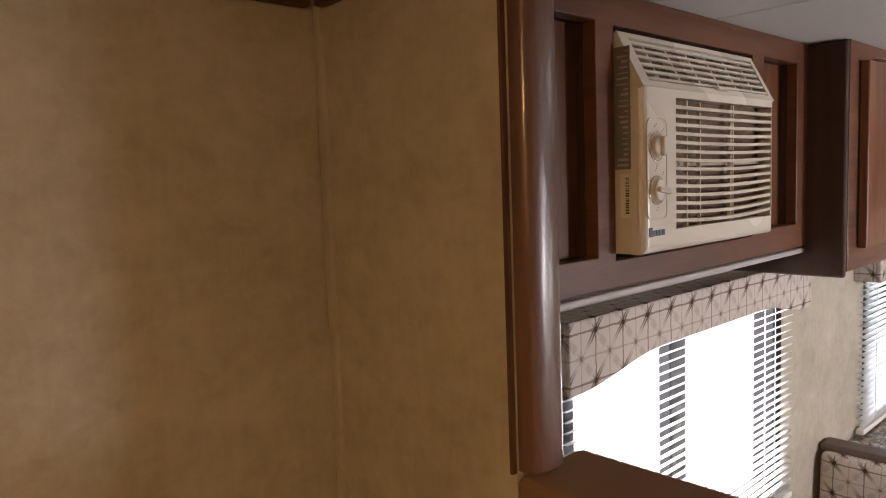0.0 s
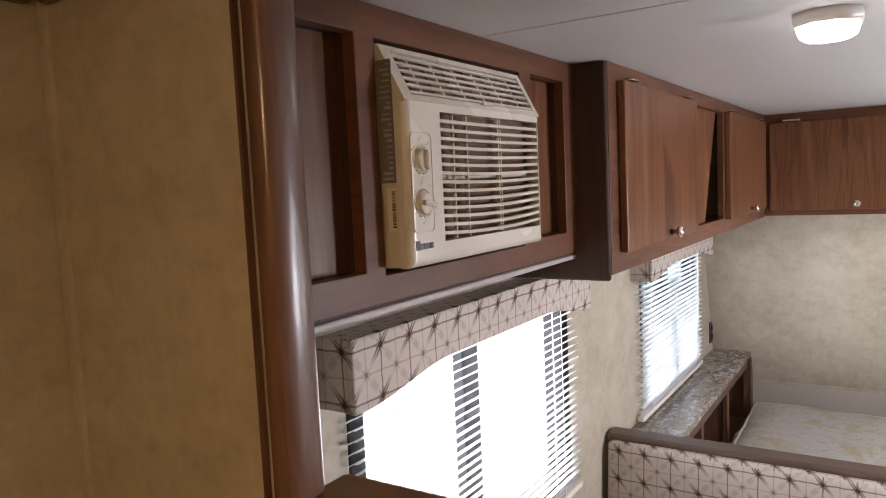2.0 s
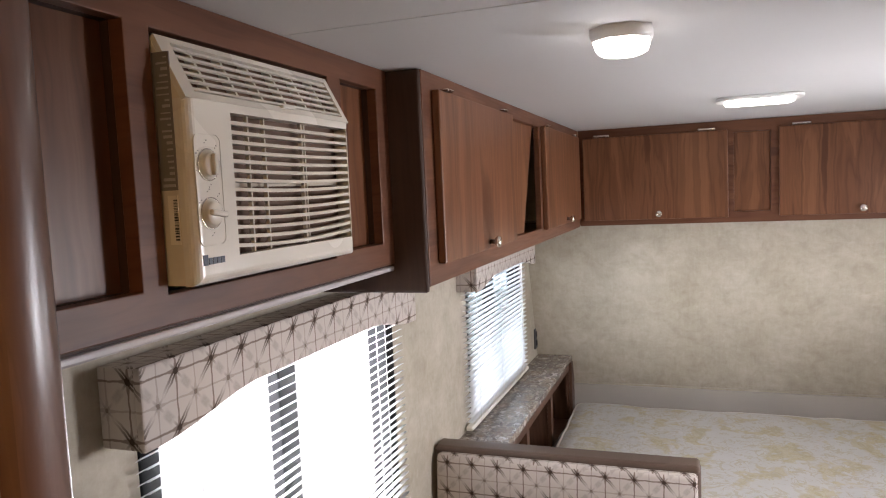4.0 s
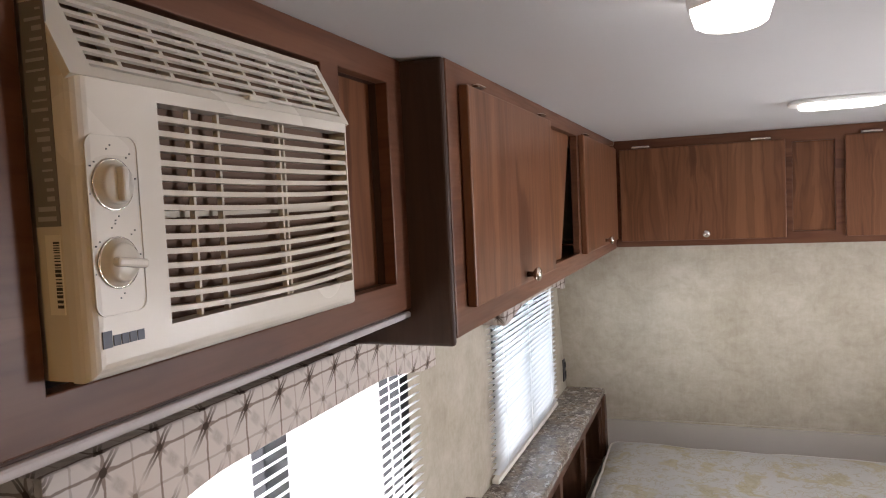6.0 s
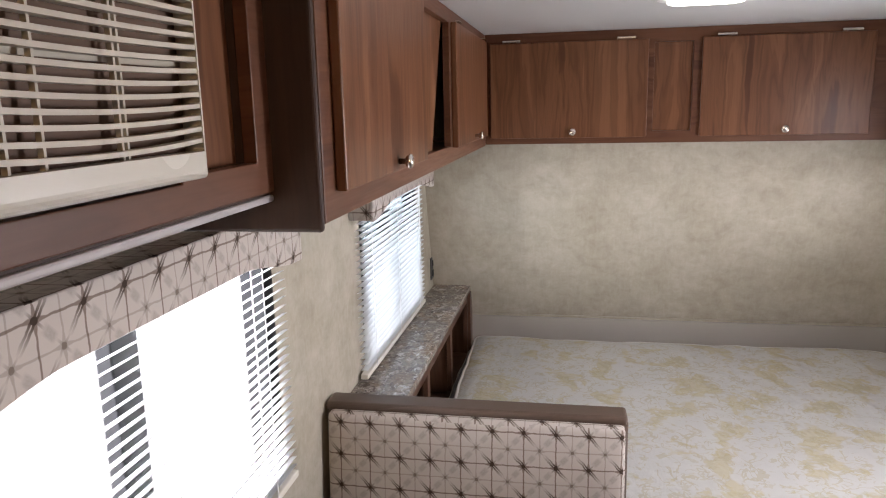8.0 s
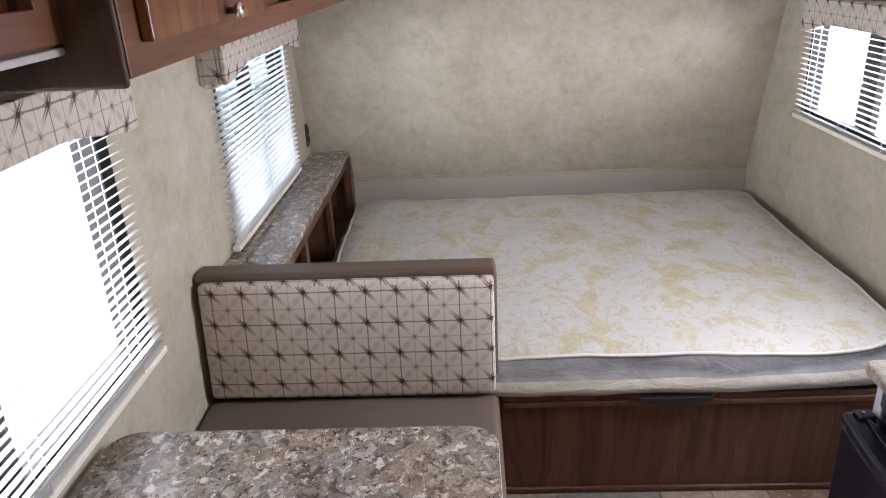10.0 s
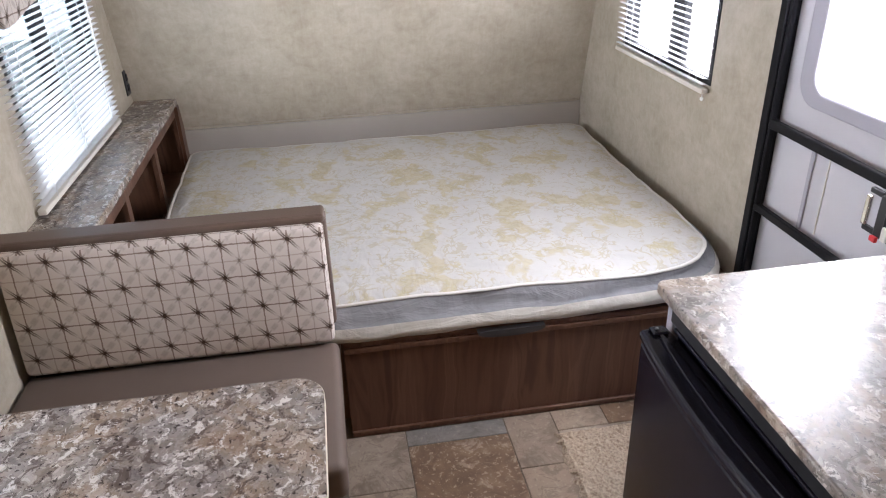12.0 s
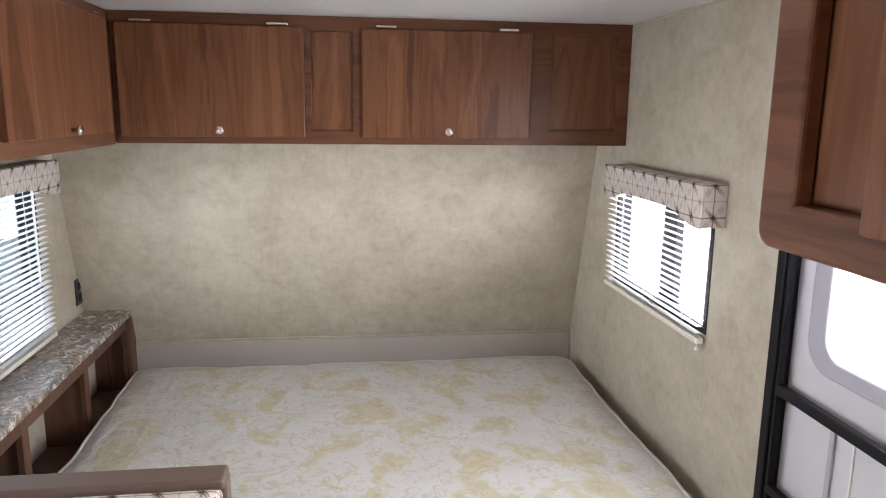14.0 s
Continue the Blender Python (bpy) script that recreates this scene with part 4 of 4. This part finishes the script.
for ya, yb, ky in ((0.106, 0.722, 0.393), (-0.70, -0.094, -0.40)):
    door = box("door", FF - 0.018, FF - 0.0005, ya, yb, 1.464, 1.838, WOOD, fcab, bevel=0.003)
    knob(door, FF - 0.018, ky, 1.488, FACE_X)
    for hy in (ya + 0.085, yb - 0.085):
        hinge(door, (FF - 0.021, hy - 0.036, 1.840), (FF - 0.0005, hy + 0.036, 1.850))

# kitchen overhead cabinet
KX, KY, KZ = 2.462, -0.545, 1.404
kcab = thing("kitchen_cabinet", 2.0, -0.8, KZ, "brown walnut-look overhead kitchen cabinet with rounded corner", "cabinet")
bm = bmesh.new()
sheet(bm, "y", KY - 0.022, KY, (0.6, KX), (KZ, CEIL - 0.001), [(2.275, KX - 0.068, KZ + 0.058, CEIL - 0.06), (1.75, 2.19, KZ + 0.075, CEIL - 0.075), (0.75, 1.60, KZ + 0.075, CEIL - 0.075)])
corner = [e for e in bm.edges if all(abs(v.co.x - KX) < 1e-5 and abs(v.co.z - KZ) < 1e-5 for v in e.verts)]
bmesh.ops.bevel(bm, geom=corner, offset=0.024, segments=6, profile=0.5, affect="EDGES")
rim = [e for e in bm.edges if e.calc_face_angle(0) > 0.9 and all(v.co.y > KY - 0.001 for v in e.verts)]
bmesh.ops.bevel(bm, geom=rim, offset=0.007, segments=3, profile=0.5, affect="EDGES")
finish("face_frame", bm, WOOD_X, kcab)
box("panel", 2.262, KX - 0.06, KY - 0.036, KY - 0.026, KZ + 0.04, CEIL - 0.045, WOOD, kcab, bevel=0)
for xa, xb in ((1.71, 2.263), (0.70, 1.64)):
    box("door", xa, xb, KY + 0.0005, KY + 0.018, KZ + 0.045, CEIL - 0.03, WOOD, kcab, bevel=0.004)
box("end_panel", KX - 0.016, KX - 0.003, RIGHT, KY - 0.0225, KZ + 0.026, CEIL - 0.001, WOOD, kcab, bevel=0.003)
box("bottom_board", 0.6, KX - 0.017, RIGHT, KY - 0.0225, KZ + 0.004, KZ + 0.018, WOOD_X, kcab, bevel=0)


# ---------------------------------------------------------------- ceiling lamps
def round_lamp(x, y, lens_mat, label):
    e = thing("ceiling_lamp", x, y, CEIL, label, "lamp", "ceiling lamps")
    at = Matrix.Translation((x, y, CEIL)) @ pose(0, 0, 0, 180, 0, 22)
    lathe("base", [(0.052, 0.0), (0.052, 0.013), (0.049, 0.020)], at, LAMPWHITE, e, 8)
    lathe("lens", [(0.048, 0.0195), (0.043, 0.035), (0.031, 0.042), (0.004, 0.044)], at, lens_mat, e, 8)
    return e


def oval_lamp():
    e = thing("ceiling_lamp", 3.35, 0.045, CEIL, "flat oblong white ceiling lamp, lit", "lamp", "ceiling lamps")
    shaped("base", rounded_rect(3.35 - 0.075, 3.35 + 0.075, 0.045 - 0.125, 0.045 + 0.125, 0.05), "z", CEIL - 0.011, CEIL - 0.0005, LAMPWHITE, e, 0.004)
    shaped("lens", rounded_rect(3.35 - 0.058, 3.35 + 0.058, 0.045 - 0.10, 0.045 + 0.10, 0.045), "z", CEIL - 0.022, CEIL - 0.0112, SOFTGLOW, e, 0.006)
    return e


round_lamp(2.112, 0.337, GLOW, "white faceted ceiling lamp, lit")
round_lamp(0.30, 0.10, WARMGLOW, "white faceted ceiling lamp with a warm glow")
oval_lamp()


# ---------------------------------------------------------------- dinette
def swell(bm, centre, axis, amount, u0, u1, v0, v1):
    """Pillow a grid of faces outward along an axis, most in the middle."""
    iu, iv, iw = AXES[axis]
    for v in bm.verts:
        a = (v.co[iu] - u0) / (u1 - u0)
        b = (v.co[iv] - v0) / (v1 - v0)
        a, b = min(1, max(0, a)), min(1, max(0, b))
        f = (1 - abs(2 * a - 1) ** 6) * (1 - abs(2 * b - 1) ** 4)
        v.co[iw] += amount * f * (1 if v.co[iw] > centre else -0.2)


def cushion(name, x0, x1, y0, y1, z0, z1, mat, parent, bevel, axis, amount):
    bm = bmesh.new()
    add_box(bm, x0, x1, y0, y1, z0, z1, bevel, 4)
    for k, (a, b) in enumerate(((x0, x1), (y0, y1), (z0, z1))):
        n = int((b - a) / 0.06)
        for i in range(1, n):
            co, no = [0, 0, 0], [0, 0, 0]
            co[k], no[k] = a + (b - a) * i / n, 1
            bmesh.ops.bisect_plane(bm, geom=bm.verts[:] + bm.edges[:] + bm.faces[:], plane_co=co, plane_no=no)
    lo, hi = (x0, y0, z0), (x1, y1, z1)
    iu, iv, iw = AXES[axis]
    mid = (lo[iw] + hi[iw]) / 2
    if amount > 0:
        swell(bm, mid, axis, amount, lo[iu], hi[iu], lo[iv], hi[iv])
    else:
        for v in bm.verts:
            v.co[iw] = 2 * mid - v.co[iw]
        swell(bm, mid, axis, -amount, lo[iu], hi[iu], lo[iv], hi[iv])
        for v in bm.verts:
            v.co[iw] = 2 * mid - v.co[iw]
        bmesh.ops.recalc_face_normals(bm, faces=bm.faces)
    return bm


bench = thing("dinette_bench", 2.85, 0.65, 0, "built-in dinette bench with taupe vinyl seat and star-patterned backrest", "bench")
box("base", 2.60, 3.098, 0.262, LEFT - 0.002, 0.0, 0.29, DARKWOOD, bench)
bm = cushion("seat", 2.555, 3.075, 0.232, LEFT - 0.004, 0.2905, 0.392, VINYL, bench, 0.022, "z", 0.008)
tagged(finish("seat", bm, VINYL, bench, True), "taupe vinyl seat cushion")
bm = cushion("backrest", 3.035, 3.108, 0.240, 1.066, 0.40, 0.755, FABRIC, bench, 0.018, "x", -0.008)
lean = Matrix.Translation((3.10, 0, 0.40)) @ Matrix.Rotation(radians(5.5), 4, "Y") @ Matrix.Translation((-3.10, 0, -0.40))
bmesh.ops.transform(bm, verts=bm.verts, matrix=lean)
tagged(finish("backrest", bm, FABRIC, bench, True), "pale cushion with brown star lattice pattern")
bm = bmesh.new()
add_box(bm, 3.108, 3.172, 0.231, LEFT - 0.003, 0.30, 0.764, 0.010, 3)
tagged(finish("back_panel", bm, CAPVINYL, bench), "brown padded back panel")
bm = bmesh.new()
add_box(bm, 3.096, 3.176, 0.234, LEFT - 0.004, 0.752, 0.777, 0.010, 3)
finish("top_cap", bm, CAPVINYL, bench)

table = thing("dinette_table", 2.15, 0.66, 0, "dinette table with speckled granite-look top and rounded corners", "table")
tagged(shaped("top", rounded_rect(1.78, 2.545, 0.256, 1.068, 0.065, 8), "z", 0.634, 0.664, GRANITE, table, 0.003), "grey and tan granite-look laminate top")
ring("edge_band", rounded_rect(1.779, 2.546, 0.255, 1.069, 0.066, 8), rounded_rect(1.785, 2.540, 0.261, 1.063, 0.06, 8), "z", 0.637, 0.661, PAPER, table)
for lx in (1.98, 2.36):
    lathe("leg", [(0.07, 0.0), (0.07, 0.008), (0.03, 0.02), (0.028, 0.61), (0.06, 0.625), (0.06, 0.634)], Matrix.Translation((lx, 0.62, 0.0)), BLACKPLASTIC, table, 20)


# ---------------------------------------------------------------- bed
bed = thing("bed", 3.9, -0.1, 0, "platform bed with dark wood base and bare cream damask mattress", "bed")
box("base", 3.106, 4.775, RIGHT + 0.003, 0.224, 0.0, 0.318, BASEWOOD, bed, bevel=0.002)
box("base", 3.19, 4.775, 0.2245, 0.90, 0.0, 0.318, BASEWOOD, bed, bevel=0.002)
box("rail", 3.094, 3.1055, RIGHT + 0.003, 0.222, 0.318, 0.336, BASEWOOD, bed, bevel=0.003)
box("deck", 3.100, 4.775, RIGHT + 0.003, 0.224, 0.3365, 0.354, BASEWOOD, bed, bevel=0.003)
box("deck", 3.19, 4.775, 0.2245, 0.90, 0.3365, 0.354, BASEWOOD, bed, bevel=0.003)
box("foot_trim", 3.094, 3.1055, RIGHT + 0.003, 0.222, 0.0, 0.018, BASEWOOD, bed, bevel=0.003)
bm = bmesh.new()
n = 14
prof = []
for k in range(n + 1):
    a = math.pi * k / n
    prof.append((-0.285 - 0.105 * math.cos(a), 0.350 - 0.021 * math.sin(a) ** 0.8))
prof2 = [(-0.18, 0.3535), (-0.39, 0.3535)]
prism(bm, prof + prof2, "x", 3.078, 3.0995)
tagged(finish("lift_handle", bm, BLACKPLASTIC, bed), "black plastic lift handle")


def mattress():
    x0, x1, y0, y1 = 3.094, 4.68, -1.055, 0.886
    e = thing("mattress", 3.85, -0.08, 0.355, "bare cream mattress with gold damask print and grey side band", "mattress")
    outline = []
    for cx, cy, r, a in ((x1 - 0.10, y0 + 0.10, 0.10, -90), (x1 - 0.05, y1 - 0.05, 0.05, 0), (x0 + 0.06, y1 - 0.06, 0.06, 90), (x0 + 0.27, y0 + 0.27, 0.27, 180)):
        for k in range(10):
            t = radians(a + 90 * k / 9)
            outline.append((cx + r * math.cos(t), cy + r * math.sin(t)))
    pts = []
    m = len(outline)
    for k in range(m):
        a, b = Vector(outline[k]), Vector(outline[(k + 1) % m])
        steps = max(1, int((b - a).length / 0.05))
        pts += [a.lerp(b, i / steps) for i in range(steps)]
    mid = Vector((3.87, -0.08))

    def layer(bm, inset, z, wob):
        out = []
        for k, p in enumerate(pts):
            d = (mid - p).normalized()
            dz = wob * noise.noise((p.x * 7, p.y * 7, z * 9)) * 0.012
            q = p + d * (inset + wob * noise.noise((p.x * 9, p.y * 9, 3 + z * 20)) * 0.010)
            tuck = min(1.0, max(0.0, (-0.25 - p.y) / 0.7)) * 0.030 * max(0.0, 1 - abs(z - 0.395) / 0.055)
            out.append(bm.verts.new((q.x, q.y, z + dz + tuck)))
        return out

    def bands(name, spec, mat):
        bm = bmesh.new()
        rows = [layer(bm, *s) for s in spec]
        for a, b in zip(rows, rows[1:]):
            for k in range(len(pts)):
                j = (k + 1) % len(pts)
                bm.faces.new([a[k], a[j], b[j], b[k]])
        return bm, rows

    bm, rows = bands("underside", [(0.02, 0.355, 0), (-0.006, 0.364, 0.6), (-0.012, 0.385, 1.0), (0.004, 0.406, 0.9)], TICKING)
    bm.faces.new(list(reversed(rows[0])))
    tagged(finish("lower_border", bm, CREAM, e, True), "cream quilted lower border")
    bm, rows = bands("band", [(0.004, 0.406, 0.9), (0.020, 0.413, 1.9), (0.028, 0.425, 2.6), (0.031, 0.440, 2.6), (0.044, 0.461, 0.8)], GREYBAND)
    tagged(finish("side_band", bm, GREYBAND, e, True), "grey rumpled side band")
    bm, rows = bands("welt", [(0.044, 0.461, 0.8), (0.041, 0.463, 0.8), (0.040, 0.466, 0.8), (0.042, 0.469, 0.8), (0.047, 0.4705, 0.8), (0.053, 0.468, 0.8)], WELT)
    tagged(finish("welt", bm, WELT, e, True), "white piped edge")
    # quilted top: rings drawn in to the middle
    bm = bmesh.new()
    rows = [layer(bm, 0.0525, 0.468, 0.8), layer(bm, 0.066, 0.473, 0.8)]
    for s, h in ((0.895, 0.479), (0.87, 0.481), (0.83, 0.483), (0.76, 0.484), (0.64, 0.484), (0.50, 0.484), (0.36, 0.483), (0.22, 0.483), (0.10, 0.483)):
        row = []
        for p in pts:
            q = mid + (p - mid) * s
            h2 = h + 0.006 * noise.noise((q.x * 4, q.y * 4, 1)) + 0.0025 * noise.noise((q.x * 14, q.y * 14, 4))
            row.append(bm.verts.new((q.x, q.y, h2)))
        rows.append(row)
    for a, b in zip(rows, rows[1:]):
        for k in range(len(pts)):
            j = (k + 1) % len(pts)
            bm.faces.new([a[k], a[j], b[j], b[k]])
    bm.faces.new(rows[-1])
    bmesh.ops.recalc_face_normals(bm, faces=bm.faces)
    tagged(finish("top", bm, TICKING, e, True), "cream top with gold damask print")
    return e


mattress()

# shelf cabinet along the wall beside the bed
shelf = thing("bedside_shelf", 4.0, 0.99, 0, "low wooden shelf cabinet with open cubbies and granite-look top", "shelf")
box("top", 3.19, 4.775, 0.893, LEFT - 0.001, 0.676, 0.706, GRANITE, shelf, bevel=0.004)
slab("face_frame", "y", 0.905, 0.923, 3.195, 4.775, 0.32, 0.6755, [(3.25, 3.70, 0.36, 0.628), (3.745, 4.20, 0.36, 0.628), (4.245, 4.70, 0.36, 0.628)], BASEWOOD, shelf, 0.0015)
box("back_board", 3.195, 4.775, 1.06, 1.07, 0.32, 0.675, WALL, shelf, bevel=0)
box("bottom_board", 3.195, 4.775, 0.9235, 1.0595, 0.322, 0.34, BASEWOOD, shelf, bevel=0)
shaped("end_trim", [(4.703, 0.33), (4.703, 0.6755), (4.746, 0.6755), (4.781, 0.56), (4.781, 0.33)], "y", 0.889, 0.9045, BASEWOOD, shelf, 0.002)
for px in (3.722, 4.222, 4.76):
    box("divider", px - 0.006, px + 0.006, 0.9235, 1.0595, 0.3405, 0.6755, BASEWOOD, shelf, bevel=0)


# ---------------------------------------------------------------- kitchen counter and fridge
counter = thing("kitchen_counter", 1.9, -0.73, 0, "kitchen counter with glossy granite-look top over a wooden base", "counter")
tagged(shaped("top", rounded_rect(0.62, 2.394, RIGHT + 0.001, -0.372, 0.018, 5), "z", 0.874, 0.894, COUNTERTOP, counter, 0.004), "glossy granite-look laminate top")
box("end_panel", 2.362, 2.384, RIGHT + 0.001, -0.400, 0.0, 0.8735, DOORBEZEL, counter)
box("base", 0.63, 1.86, RIGHT + 0.001, -0.42, 0.0, 0.8735, WOOD, counter)
box("apron", 1.861, 2.3615, -0.435, -0.396, 0.822, 0.8735, BLACKPLASTIC, counter)

fridge = thing("mini_fridge", 2.12, -0.66, 0, "black under-counter mini fridge with curved door", "fridge")
box("cabinet", 1.88, 2.355, -1.0, -0.410, 0.02, 0.805, FRIDGE, fridge, bevel=0.006)


def bow(x0, x1, back, front, swell_out):
    """An outline from above: straight back, front bowed outwards."""
    pts = [(x0, back)]
    for k in range(17):
        t = k / 16
        pts.append((x0 + (x1 - x0) * t, front + swell_out * (1 - (2 * t - 1) ** 2)))
    return pts + [(x1, back)]


shaped("door", bow(1.872, 2.384, -0.404, -0.352, 0.016), "z", 0.035, 0.770, FRIDGE, fridge, 0.006)
shaped("gasket", bow(1.878, 2.378, -0.4095, -0.360, 0.014), "z", 0.7705, 0.7765, BLACKPLASTIC, fridge)
shaped("door_grip", bow(1.872, 2.384, -0.404, -0.347, 0.018), "z", 0.777, 0.797, FRIDGE, fridge, 0.007)
shaped("grip_ridge", bow(1.90, 2.352, -0.380, -0.372, 0.014), "z", 0.7972, 0.803, FRIDGE, fridge, 0.0022)
box("top_lip", 1.884, 2.350, -0.4085, -0.398, 0.806, 0.816, FRIDGE, fridge, bevel=0.003)
box("hinge_cap", 2.352, 2.379, -0.394, -0.362, 0.7975, 0.804, FRIDGE, fridge, bevel=0.004)
lathe("screw", [(0.004, 0), (0.004, 0.002), (0.002, 0.0025)], Matrix.Translation((2.366, -0.374, 0.804)), BLACKPLASTIC, fridge, 8)


# ---------------------------------------------------------------- entry door
def entry_door():
    e = thing("entry_door", 2.9, RIGHT, 0.02, "grey entry door with bright window and black screen door frame", "door", kind="structure")
    x0, x1, z0, z1 = DOOR
    slab("frame", "y", RIGHT - 0.045, RIGHT + 0.012, x0 - 0.02, x1 + 0.02, z0, z1 + 0.02, [(x0 + 0.012, x1 - 0.012, z0 + 0.02, z1 - 0.012)], BLACKFRAME, e, 0.004)
    slab("screen_frame", "y", RIGHT - 0.012, RIGHT + 0.006, x0 + 0.014, x1 - 0.014, z0 + 0.022, z1 - 0.014,
         [(x0 + 0.036, x1 - 0.026, 0.916, z1 - 0.045), (x0 + 0.036, x1 - 0.026, 0.650, 0.888), (x0 + 0.036, x1 - 0.026, z0 + 0.06, 0.626)], BLACKFRAME, e, 0.003)
    wx0, wx1, wz0, wz1 = x0 + 0.09, x1 - 0.092, 0.995, 1.60
    bm = bmesh.new()
    sheet(bm, "y", RIGHT - 0.05, RIGHT - 0.03, (x0 + 0.012, x1 - 0.012), (z0 + 0.02, z1 - 0.012), [(wx0 + 0.02, wx1 - 0.02, wz0 + 0.02, wz1 - 0.02)])
    tagged(finish("door_panel", bm, DOORSKIN, e), "pale grey smooth door skin")
    tagged(ring("window_bezel", rounded_rect(wx0 - 0.012, wx1 + 0.012, wz0 - 0.012, wz1 + 0.012, 0.075), rounded_rect(wx0 + 0.032, wx1 - 0.052, wz0 + 0.034, wz1 - 0.03, 0.05), "y",
         RIGHT - 0.088, RIGHT - 0.018, DOORBEZEL, e, 0.006), "grey plastic rounded window surround")
    pane = shaped("pane", rounded_rect(wx0 + 0.028, wx1 - 0.028, wz0 + 0.028, wz1 - 0.028, 0.05), "y", RIGHT - 0.084, RIGHT - 0.080, GLASS, e)
    pane.visible_shadow = False
    box("stay", 2.985, 3.0, RIGHT - 0.029, RIGHT - 0.022, 0.64, 0.90, DOORBEZEL, e)
    box("slider_edge", 2.925, 2.929, RIGHT - 0.0295, RIGHT - 0.026, 0.652, 0.886, ALMOND, e, bevel=0.001)
    bm = bmesh.new()
    add_box(bm, x0 + 0.026, x0 + 0.082, RIGHT + 0.0065, RIGHT + 0.020, 0.775, 0.880, 0.004)
    add_box(bm, x0 + 0.078, x0 + 0.122, RIGHT + 0.0065, RIGHT + 0.018, 0.776, 0.790, 0.003)
    add_box(bm, x0 + 0.078, x0 + 0.122, RIGHT + 0.0065, RIGHT + 0.018, 0.872, 0.886, 0.003)
    add_box(bm, x0 + 0.044, x0 + 0.050, RIGHT + 0.018, RIGHT + 0.026, 0.782, 0.874, 0.002)
    tagged(finish("latch_plate", bm, BLACKPLASTIC, e), "black plastic latch housing")
    tagged(box("latch_lever", x0 + 0.102, x0 + 0.119, RIGHT + 0.0185, RIGHT + 0.028, 0.793, 0.870, NICKEL, e, bevel=0.004), "silver latch lever")
    box("latch_slide", x0 + 0.028, x0 + 0.045, RIGHT + 0.0225, RIGHT + 0.030, 0.78, 0.815, ALMOND, e, bevel=0.002)
    tagged(box("lock_tab", x0 + 0.055, x0 + 0.075, RIGHT + 0.0225, RIGHT + 0.032, 0.768, 0.782, RED, e, bevel=0.002), "small red lock tab")
    return e


entry_door()


# ---------------------------------------------------------------- floor tiles and rug
def tile(x0, x1, y0, y1, mat):
    bm = bmesh.new()
    g = 0.0015
    add_box(bm, x0 + g, x1 - g, y0 + g, y1 - g, -0.0045, 0.0, 0.0012, 1)
    cx, cy = (x0 + x1) / 2, (y0 + y1) / 2
    bmesh.ops.translate(bm, verts=bm.verts, vec=(-cx, -cy, 0))
    o = finish("tile", bm, mat, floor)
    o.matrix_basis = Matrix.Translation((cx, cy, 0))
    return o


for x0, x1, y0, y1, mat in ((2.85, 3.094, 0.057, 0.25, TILE), (3.020, 3.094, -0.262, 0.057, SLATE), (2.60, 3.020, -0.262, 0.057, BROWNTILE),
                            (2.862, 3.094, -0.42, -0.262, TILE), (2.60, 2.862, -0.42, -0.262, TILE), (2.60, 2.85, 0.057, 0.25, TILE),
                            (3.00, 3.094, -0.59, -0.42, TILE), (2.60, 3.00, -0.74, -0.42, TILE), (3.00, 3.094, -0.80, -0.59, BROWNTILE),
                            (2.60, 3.094, -1.02, -0.80, TILE), (2.60, 3.00, -0.80, -0.74, TILE)):
    tile(x0, x1, y0, y1, mat)
random.seed(11)
for i in range(10):
    for j in range(6):
        xa = 2.598 - 0.34 * (i + 1)
        ya = -1.03 + 0.33 * j
        if xa > REAR - 0.2:
            tile(max(xa, REAR), xa + 0.338, ya, ya + 0.328, BROWNTILE if random.random() < 0.2 else TILE)


def rug():
    bm = bmesh.new()
    nx, ny = 46, 52
    x0, x1, y0, y1 = 2.35, 2.985, -1.0, -0.405
    grid = []
    random.seed(3)
    for i in range(nx + 1):
        row = []
        rag = random.uniform(-0.010, 0.010)
        for j in range(ny + 1):
            x = x0 + (x1 - x0) * i / nx
            y = y0 + (y1 - y0) * j / ny + (rag if j == ny else 0)
            edge = i in (0, nx) or j in (0, ny)
            z = 0.0012 if edge else 0.011 + random.uniform(-0.004, 0.005)
            row.append(bm.verts.new((x + random.uniform(-0.003, 0.003), y + random.uniform(-0.003, 0.003), z)))
        grid.append(row)
    for i in range(nx):
        for j in range(ny):
            bm.faces.new([grid[i][j], grid[i + 1][j], grid[i + 1][j + 1], grid[i][j + 1]])
    rim = [grid[i][0] for i in range(nx + 1)] + [grid[nx][j] for j in range(1, ny + 1)] + [grid[i][ny] for i in range(nx - 1, -1, -1)] + [grid[0][j] for j in range(ny - 1, 0, -1)]
    low = [bm.verts.new((v.co.x, v.co.y, 0.0004)) for v in rim]
    for k in range(len(rim)):
        j = (k + 1) % len(rim)
        bm.faces.new([rim[k], low[k], low[j], rim[j]])
    bm.faces.new(low)
    bmesh.ops.recalc_face_normals(bm, faces=bm.faces)
    return tagged(finish("rug", bm, RUG), "small beige shag rug with ragged edge on the floor", "rug")


rug()
